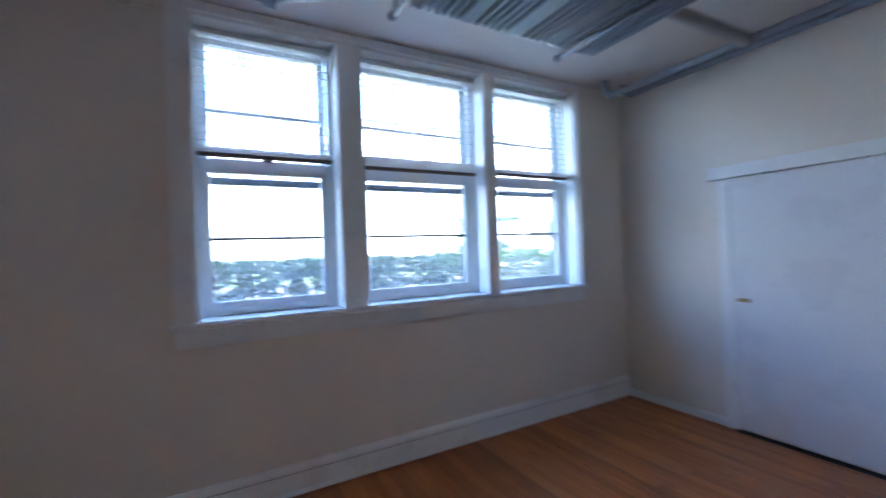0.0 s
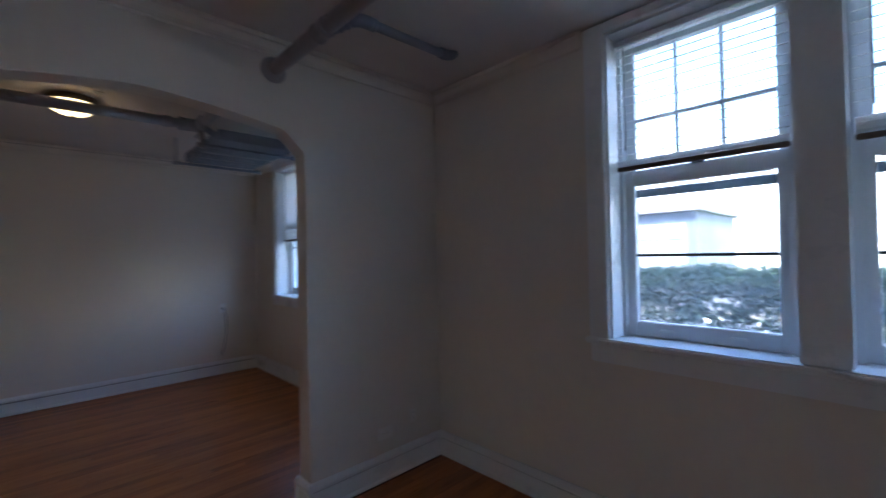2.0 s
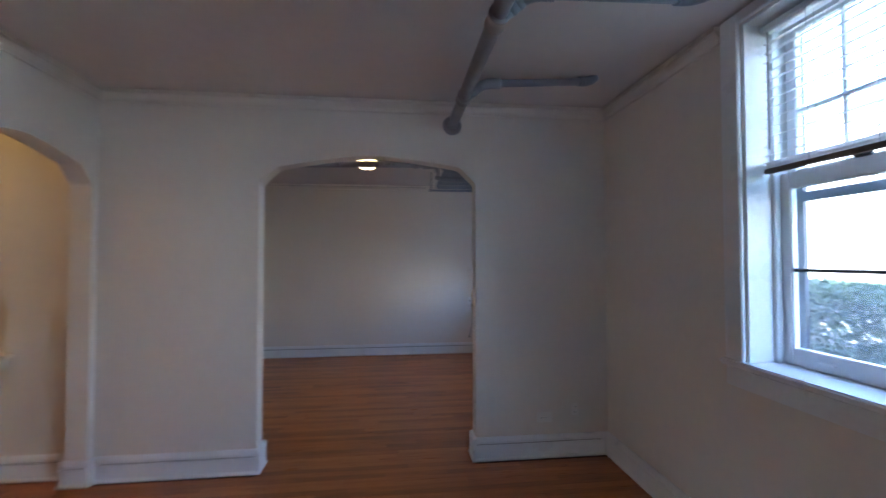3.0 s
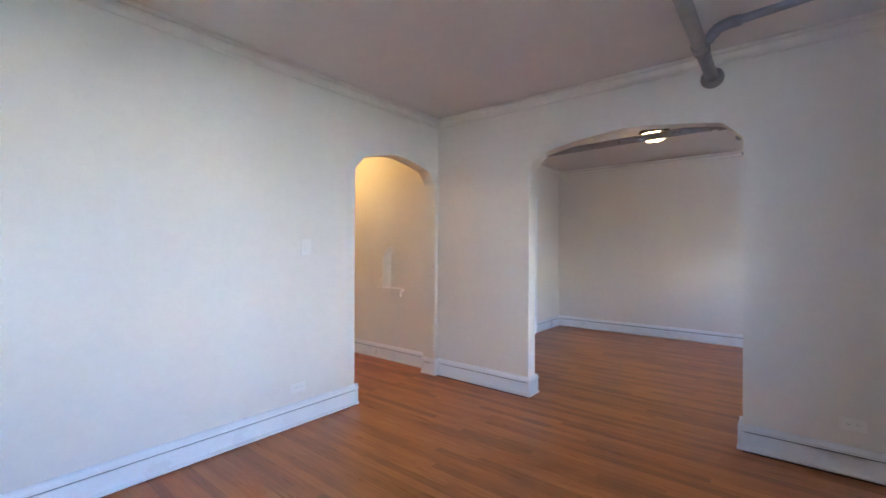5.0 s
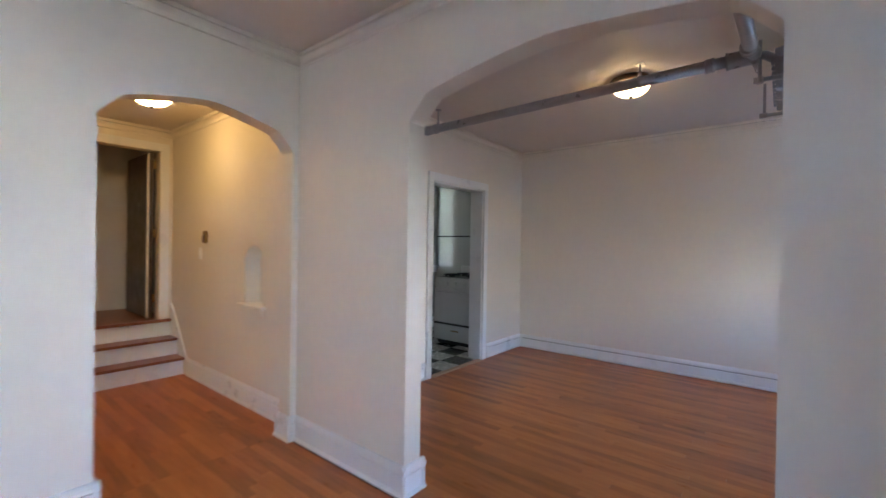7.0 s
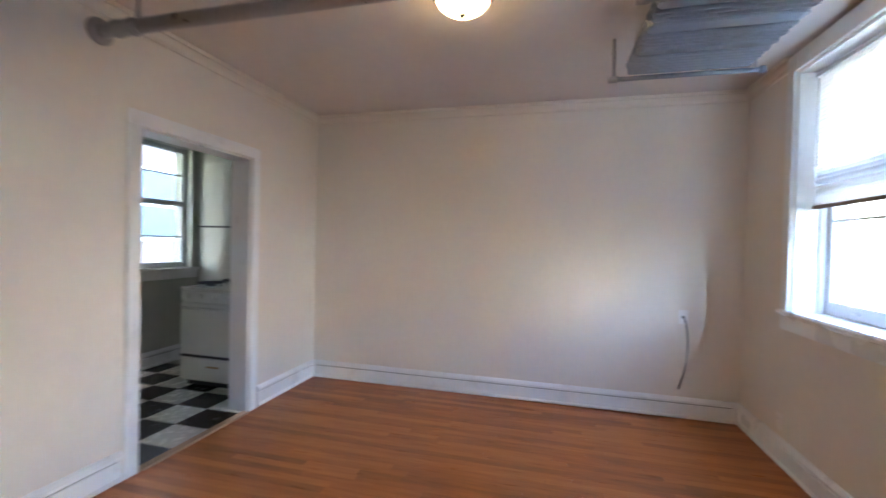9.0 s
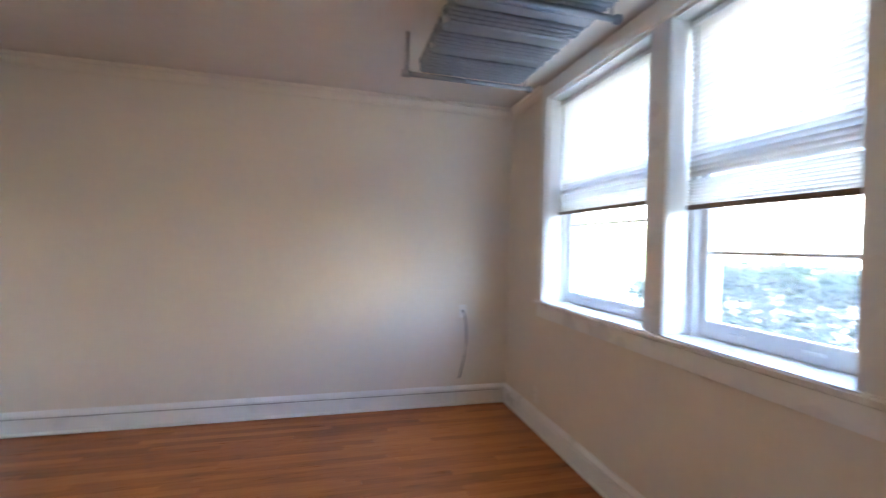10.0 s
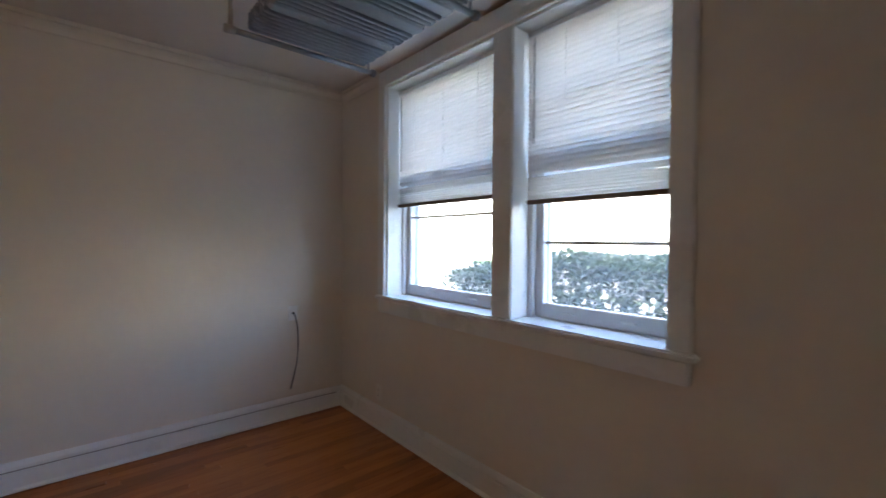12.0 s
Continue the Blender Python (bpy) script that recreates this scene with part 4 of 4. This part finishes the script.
# ---- stairs ----
st = root("staircase", "short stair with white risers and varnished oak treads", "stairs", kind="structure")
for i in range(3):
    y = -2.83 - 0.19 * i
    part("riser", bx(HALL_W + 0.002, HALL_E - 0.002, y - 0.03, y, 0.175 * i + 0.0, 0.175 * (i + 1) - 0.026), M_TRIM, st)
    if i < 2:
        part("tread", bx(HALL_W + 0.002, HALL_E - 0.002, y - 0.215, y + 0.028, 0.175 * (i + 1) - 0.026, 0.175 * (i + 1), 0.009, 3), M_TREAD, st)
part("landing_nosing", bx(HALL_W + 0.002, HALL_E - 0.002, -3.26, -2.83 - 0.38 + 0.028, 0.4995, 0.529, 0.009, 3), M_TREAD, st)
bm = prism([(-2.76, 0.17), (-2.76, 0.0), (-3.24, 0.0), (-3.24, 0.70), (-3.20, 0.68), (-3.12, 0.60)], "x", HALL_W + 0.0005, HALL_W + 0.014)
part("string_board", bm, M_TRIM, st)
hd = root("door_2", "dark wooden door standing ajar at the stair top", "door", kind="structure")
for x0, x1 in ((HD[0] - 0.085, HD[0]), (HD[1], HD[1] + 0.085)):
    part("casing", bx(x0, x1, HALL_END + 0.001, HALL_END + 0.022, HD[2], HD[3], 0.005), M_TRIM, hd)
part("head_casing", bx(HD[0] - 0.085, HD[1] + 0.085, HALL_END + 0.001, HALL_END + 0.024, HD[3], HD[3] + 0.085, 0.005), M_TRIM, hd)
leaf = part("leaf", bx(HD[0] + 0.03, HD[0] + 0.07, HALL_END - 0.86, HALL_END - 0.09, HD[2] + 0.012, HD[3] - 0.005, 0.004), M_DOORDARK, hd)
for z in (0.75, 1.45, 2.2):
    part("hinge", bx(HD[0] + 0.004, HD[0] + 0.03, HALL_END - 0.115, HALL_END - 0.095, z - 0.045, z + 0.045, 0.003), M_BRASS, leaf)
part("edge_strip", bx(HD[0] + 0.071, HD[0] + 0.085, HALL_END - 0.13, HALL_END - 0.088, HD[2] + 0.012, HD[3] - 0.02, 0.003), M_TRIM, leaf)


# ---- stove ----
def stove(x_front, x_back, y0, y1):
    r = root("gas_stove", "old cream-white enamel gas stove against the kitchen wall", "stove")
    H = 0.945
    part("body", bx(x_back, x_front - 0.02, y0, y1, 0.06, 0.86, 0.008), M_ENAMEL, r)
    part("base", bx(x_back + 0.03, x_front - 0.06, y0 + 0.03, y1 - 0.03, 0.0, 0.062), M_SLOT, r)
    part("cooktop", bx(x_back, x_front + 0.012, y0 - 0.005, y1 + 0.005, 0.905, H - 0.012, 0.012, 3), M_ENAMEL, r)
    cp = part("control_panel", bx(x_front - 0.04, x_front + 0.004, y0, y1, 0.80, 0.905, 0.01, 3), M_ENAMEL, r)
    for k in range(5):
        y = y0 + 0.09 + k * (y1 - y0 - 0.18) / 4
        part("knob", tb_([(x_front + 0.004, y, 0.853), (x_front + 0.012, y, 0.853), (x_front + 0.03, y, 0.853)], [0.022, 0.022, 0.017], 16), M_ENAMEL, cp)
    od = part("oven_door", bx(x_front - 0.02, x_front + 0.012, y0 + 0.006, y1 - 0.006, 0.305, 0.79, 0.01, 3), M_ENAMEL, r)
    part("handle", tb_([(x_front + 0.012, y0 + 0.06, 0.745), (x_front + 0.05, y0 + 0.075, 0.745), (x_front + 0.05, y1 - 0.075, 0.745), (x_front + 0.012, y1 - 0.06, 0.745)], 0.011, 12), M_ENAMEL, od)
    part("gap_line", bx(x_front - 0.02, x_front + 0.002, y0 + 0.004, y1 - 0.004, 0.278, 0.305), M_SLOT, r)
    dw = part("drawer", bx(x_front - 0.02, x_front + 0.010, y0 + 0.006, y1 - 0.006, 0.065, 0.278, 0.01, 3), M_ENAMEL, r)
    part("handle", bx(x_front + 0.008, x_front + 0.02, (y0 + y1) / 2 - 0.07, (y0 + y1) / 2 + 0.07, 0.195, 0.212, 0.005), M_BRASS, dw)
    part("back_guard", bx(x_back, x_back + 0.05, y0, y1, H - 0.012, H + 0.13, 0.01, 3), M_ENAMEL, r)
    for cx in (x_back + 0.20, x_front - 0.16):
        for cy in (y0 + 0.19, y1 - 0.19):
            g = bmesh.new()
            z = H + 0.022
            for a in range(4):
                d = Vector((math.cos(a * math.pi / 4), math.sin(a * math.pi / 4), 0)) * 0.115
                tube(g, [Vector((cx, cy, z)) - d, Vector((cx, cy, z)) + d], 0.007, 6)
            ring = [(cx + 0.115 * math.cos(k * math.pi / 10), cy + 0.115 * math.sin(k * math.pi / 10), z) for k in range(21)]
            tube(g, ring, 0.007, 6, caps=False)
            for a in range(4):
                px, py = cx + 0.115 * math.cos(a * math.pi / 2), cy + 0.115 * math.sin(a * math.pi / 2)
                tube(g, [(px, py, H - 0.013), (px, py, z)], 0.006, 6)
            gr = part("grate", g, M_DARKIRON, r, "black cast-iron burner grate")
            part("burner", lathe([(0.05, H - 0.012), (0.05, H + 0.004), (0.035, H + 0.01), (0.005, H + 0.01)], (cx, cy), 20), M_DARKIRON, gr)
    return r


stove(-3.93, -4.60, -1.87, -1.11)

# ---- outside ----
structure("ground", bx(-400, 400, -400, 900, -0.65, -0.45), M_GRASS, "lawn and open ground round the building", "ground")
structure("neighbour_wall", bx(-14, 1.5, -7.2, -7.0, -0.45, 10.0), M_BRICK_NEXT, "brick wall of the next building behind the kitchen", "wall")
nw = root("window_7", "pale shaded sash window in the neighbouring brick wall", "window", kind="structure")
part("frame", bx(-10.2, -7.0, -7.0, -6.94, 1.30, 2.90, 0.02), M_SASH, nw)
for x0, x1 in ((-10.1, -8.65), (-8.55, -7.1)):
    for z0, z1 in ((1.4, 2.06), (2.14, 2.8)):
        part("pane", bx(x0, x1, -6.939, -6.925, z0, z1), M_SHADE, nw)
structure("foundation", bx(KW - 0.1, E1 + 0.2, HALL_END - 1.3, N_OUT, -0.45, -0.06), M_BRICK, "brick foundation under the rooms", "foundation")
structure("bank", prism([(5.6, -0.46), (200.0, -0.46), (200.0, 0.44), (6.6, 0.44)], "x", -150, 150), M_GRASS, "grass bank rising to the street", "ground")
structure("pavement", bx(-60, 60, 6.7, 7.7, 0.40, 0.48, 0.01), M_CONCRETE, "pale concrete pavement beyond the hedge", "pavement")
structure("road", bx(-140, 140, 8.3, 14.5, 0.35, 0.452), M_ASPHALT, "grey asphalt street", "road")
structure("kerb", bx(-140, 140, 8.16, 8.3, 0.30, 0.51, 0.02), M_CONCRETE, "concrete kerb along the street", "kerb")
# Unseen block, added to keep the sun off the hedge and near ground.
structure("sun_block_above", bx(KW - 0.3, E1 + 0.4, HALL_END - 1.5, N_OUT + 0.05, CEIL + 0.3, CEIL + 4.2), M_BRICK, "unseen block added above the rooms to shade the hedge", "upper storey")


def hedge(name, x0, x1, y0, y1, z0, z1, count, label, seed, size=1.0, kind="hedge"):
    """A clipped hedge of single leaves on thin stems, thinner near the ground."""
    rng = random.Random(seed)
    r = root(name, label, kind)
    verts, faces, tops_v, tops_f = [], [], [], []
    for i in range(count):
        x = rng.uniform(x0, x1)
        u = rng.random() ** 0.55
        y = rng.uniform(y0, y1)
        lump = noise.noise(Vector((x * 1.1, y, 0.3))) * 0.06 + noise.noise(Vector((x * 4.7, y * 2, 4.3))) * 0.03
        drop = 0.22 * min(1.0, max(0.0, (-3.9 - x) / 1.2))
        z = z0 + (z1 - drop + lump - z0) * u
        if u < 0.90 and noise.noise(Vector((x * 8.5, y * 3.0, z * 9.5))) < -0.16 + 0.30 * (0.9 - u):
            continue
        s = rng.uniform(0.018, 0.038) * size
        q = Euler((rng.uniform(-1.2, 1.2), rng.uniform(-1.2, 1.2), rng.uniform(0, 6.3))).to_matrix()
        vs, fs = (tops_v, tops_f) if u > 0.93 else (verts, faces)
        b = len(vs)
        for p in ((-s, 0, 0), (-0.2 * s, -0.55 * s, 0.1 * s), (s, 0, 0), (-0.2 * s, 0.55 * s, 0.1 * s)):
            vs.append(tuple(Vector((x, y, z)) + q @ Vector(p)))
        fs += [(b, b + 1, b + 2), (b, b + 2, b + 3)]
    for nm, vs, fs, m in (("leaves", verts, faces, M_LEAF), ("top_leaves", tops_v, tops_f, M_LEAF_TOP)):
        me = bpy.data.meshes.new(nm)
        me.from_pydata(vs, [], fs)
        me.materials.append(m)
        o = new(nm, me)
        o.parent = r
        tagged(o, kind="stuff")
    bm = bmesh.new()
    x = x0 + 0.1
    while x < x1:
        for k in range(2):
            y = rng.uniform(y0 + 0.1, y1 - 0.1)
            p = Vector((x + rng.uniform(-0.1, 0.1), y, z0))
            tube(bm, [p, p + Vector((rng.uniform(-0.1, 0.1), rng.uniform(-0.1, 0.1), (z1 - z0) * 0.5)), p + Vector((rng.uniform(-0.22, 0.22), rng.uniform(-0.2, 0.2), (z1 - z0) * 0.93))], [0.011, 0.008, 0.003], 5)
        x += 0.3
    tagged(part("stems", bm, M_BARK, r), kind="stuff")
    return r


hedge("hedge", -5.2, 7.5, 4.65, 5.30, -0.45, 1.30, 130000, "dense clipped green hedge in front of the windows", 3)


def house(x0, x1, y0, y1, z1, wall, label, cols, rows, roof=True):
    r = root("house", label, "house", "houses across the street")
    part("wall", bx(x0, x1, y0, y1, -0.45, z1), wall, r)
    if roof:
        m = (y0 + y1) / 2
        part("roof", prism([(y0 - 0.4, z1 + 0.002), (y1 + 0.4, z1 + 0.002), (m, z1 + 2.6)], "x", x0 - 0.3, x1 + 0.3), M_ROOF, r)
    else:
        part("cornice", bx(x0 - 0.15, x1 + 0.15, y0 - 0.25, y1, z1 + 0.002, z1 + 0.5, 0.04), M_CONCRETE, r)
    for i in range(cols):
        for j in range(rows):
            xc = x0 + (x1 - x0) * (i + 0.5) / cols
            zc = 2.0 + 3.0 * j
            w = part("window", bx(xc - 0.65, xc + 0.65, y0 - 0.06, y0 - 0.003, zc - 0.85, zc + 0.85, 0.02), M_TRIM, r)
            part("pane", bx(xc - 0.56, xc + 0.56, y0 - 0.072, y0 - 0.062, zc - 0.76, zc - 0.03), M_FARGLASS, w)
            part("pane", bx(xc - 0.56, xc + 0.56, y0 - 0.072, y0 - 0.062, zc + 0.03, zc + 0.76), M_FARGLASS, w)
    return r


house(-26, -9, 23, 33, 8.6, M_FACADE, "pale rendered house with sash windows across the street", 5, 3, False)
house(-6.5, 5, 24, 34, 6.0, M_FACADE, "pale flat-roofed house across the street", 4, 2, False)
house(8, 22, 23, 33, 8.8, M_FACADE, "long pale house with rows of windows", 5, 3, False)
house(26, 44, 24, 34, 7.0, M_BRICK, "buff brick house across the street", 5, 2)


def car(x, y, label):
    r = root("parked_car", label, "car")
    L, Wd, g = 4.5, 1.8, 0.452
    body = [(x - L / 2, g + 0.35), (x - L / 2 + 0.05, g + 0.9), (x - L / 2 + 0.95, g + 1.02), (x - 0.55 - 0.6, g + 1.05), (x + L / 2 - 0.15, g + 1.05), (x + L / 2, g + 0.8), (x + L / 2, g + 0.35)]
    part("body", bevel(prism(body, "y", y - Wd / 2, y + Wd / 2), 0.06, 3), M_CARPAINT, r)
    cab = [(x - 1.25, g + 1.04), (x - 0.55, g + 1.62), (x + 1.55, g + 1.66), (x + 2.1, g + 1.04)]
    c = part("cabin", bevel(prism(cab, "y", y - Wd / 2 + 0.08, y + Wd / 2 - 0.08), 0.05, 3), M_CARPAINT, r)
    for a, b in ((-0.95, 0.1), (0.18, 1.2), (1.27, 1.72)):
        gl_ = [(x + a + (0.25 if a < -0.5 else 0), g + 1.12), (x + a + (0.55 if a < -0.5 else 0.0), g + 1.55), (x + b, g + 1.55), (x + b, g + 1.12)]
        part("side_window", prism(gl_, "y", y - Wd / 2 + 0.062, y - Wd / 2 + 0.079), M_CARGLASS, c)
    for wx in (x - 1.4, x + 1.35):
        for wy in (y - Wd / 2 + 0.02, y + Wd / 2 - 0.22):
            t_ = part("wheel", tb_([(wx, wy, g + 0.33), (wx, wy + 0.02, g + 0.33), (wx, wy + 0.18, g + 0.33), (wx, wy + 0.2, g + 0.33)], [0.28, 0.33, 0.33, 0.28], 24), M_RUBBER, r)
            part("rim", tb_([(wx, wy - 0.008, g + 0.33), (wx, wy + 0.01, g + 0.33)], 0.2, 18), M_SILVER, t_)
    part("headlight", bx(x - L / 2 - 0.01, x - L / 2 + 0.1, y - Wd / 2 + 0.1, y - Wd / 2 + 0.5, g + 0.66, g + 0.82, 0.03), M_PLATE, r)
    part("bumper", bx(x - L / 2 - 0.06, x - L / 2 + 0.2, y - Wd / 2 + 0.04, y + Wd / 2 - 0.04, g + 0.3, g + 0.52, 0.04), M_CARPAINT, r)
    return r


car(8.0, 9.45, "white parked car at the kerb beyond the hedge")
hedge("shrub", 3.9, 4.75, 5.95, 6.5, 0.0, 1.46, 5000, "low loose green shrub on the grass bank", 5, 1.3, "shrub")
hedge("far_hedge", 9.8, 17.0, 15.2, 16.4, 0.44, 2.75, 16000, "tall green hedge behind the parked car", 6, 3.2)
garage = root("garage", "grey-blue garage with a flat roof across the street", "garage")
part("wall", bx(-4.4, -2.4, 15.0, 20.0, 0.43, 2.6), M_GARAGE, garage)
part("roof", bx(-4.55, -2.25, 14.8, 20.2, 2.602, 2.72, 0.02), M_ROOF, garage)
part("garage_door", bx(-4.1, -2.7, 14.96, 14.998, 0.45, 2.25, 0.01), M_FARGLASS, garage)
for i in range(3):
    part("door_rib", bx(-4.08, -2.72, 14.945, 14.962, 0.85 + 0.45 * i, 0.88 + 0.45 * i, 0.004), M_GARAGE, garage)

# ---- floor pieces ----
def plank_mesh(name, w, material):
    """One metre of strip flooring with eased long edges."""
    bm = bmesh.new()
    c, d = 0.0007, 0.012
    prof = [(-w / 2, -d), (w / 2, -d), (w / 2, -c), (w / 2 - c, 0), (-w / 2 + c, 0), (-w / 2, -c)]
    a, b = [[bm.verts.new((x, y, z)) for x, z in prof] for y in (0, 1)]
    for i in range(6):
        bm.faces.new((a[i], a[(i + 1) % 6], b[(i + 1) % 6], b[i]))
    bm.faces.new(a[::-1])
    bm.faces.new(b)
    bmesh.ops.recalc_face_normals(bm, faces=list(bm.faces))
    me = bpy.data.meshes.new(name)
    bm.to_mesh(me)
    bm.free()
    me.materials.append(material)
    return me


STRIP = 0.057
PLANK = plank_mesh("plank", STRIP - 0.0004, M_OAK)


def strip_floor(name, x0, x1, spans, label, seed, lengths=(0.35, 1.3)):
    """Oak strips laid along y. spans gives the ends of a row at x."""
    rng = random.Random(seed)
    ys = [s for i in range(3) for s in spans(x0 + (x1 - x0) * (0.01 + 0.49 * i))]
    fl = structure(name, bx(x0, x1, min(ys), max(ys), -0.06, -0.0125), M_SUBFLOOR, label, "floor")
    i0, i1 = math.floor(x0 / STRIP), math.ceil(x1 / STRIP)
    for i in range(i0, i1):
        x = (i + 0.5) * STRIP
        if x < x0 - 0.001 or x > x1:
            continue
        a, b = spans(x)
        y = a
        first = rng.uniform(0.3, lengths[1])
        while y < b - 0.02:
            ln = first if y == a else rng.uniform(*lengths)
            if b - (y + ln) < 0.3:
                ln = b - y
            p = new("plank", PLANK)
            p.parent = fl
            p.matrix_basis = Matrix.Translation((x, y + 0.0005, rng.uniform(-0.0004, 0.0))) @ Matrix.Diagonal((1, ln - 0.001, 1, 1))
            y += ln
    return fl


def span_1(x):
    if x < W1 + 0.03:
        return (AW[0] - 0.0, AW[1] + 0.0)
    if x < AS[1]:
        return (S1 - 0.14, N)
    return (S1, N)


strip_floor("floor_1", E2, E1, span_1, "reddish varnished oak strip floor", 11, (0.4, 1.5))
strip_floor("floor_2", W2, E2, lambda x: (S2, N), "reddish varnished oak strip floor, worn in places", 12)
strip_floor("floor_hall", HALL_W, HALL_E, lambda x: (-2.86, S1 - 0.141), "varnished oak strip floor of the hall", 13)
kf = structure("floor_kitchen", bx(KW - 0.2, KE, KS - 0.2, KN + 0.17, -0.06, -0.004), M_SLOT, "black and white checkered vinyl tile floor", "floor")
TILE = 0.3
tile_w, tile_b = [], []
for m, nm in ((M_TILE_W, "white_tile"), (M_TILE_B, "black_tile")):
    bm = bx(-TILE / 2 + 0.0007, TILE / 2 - 0.0007, -TILE / 2 + 0.0007, TILE / 2 - 0.0007, -0.0035, 0.0, 0.0008, 1)
    me = bpy.data.meshes.new(nm)
    bm.to_mesh(me)
    bm.free()
    me.materials.append(m)
    (tile_w if m is M_TILE_W else tile_b).append(me)
for i in range(10):
    for j in range(6):
        x, y = -2.05 - TILE * (i + 0.5), KN + 0.13 - TILE * (j + 0.5)
        o = new("tile", (tile_w if (i + j) % 2 else tile_b)[0])
        o.parent = kf
        o.matrix_basis = pose(x, y, 0.0)
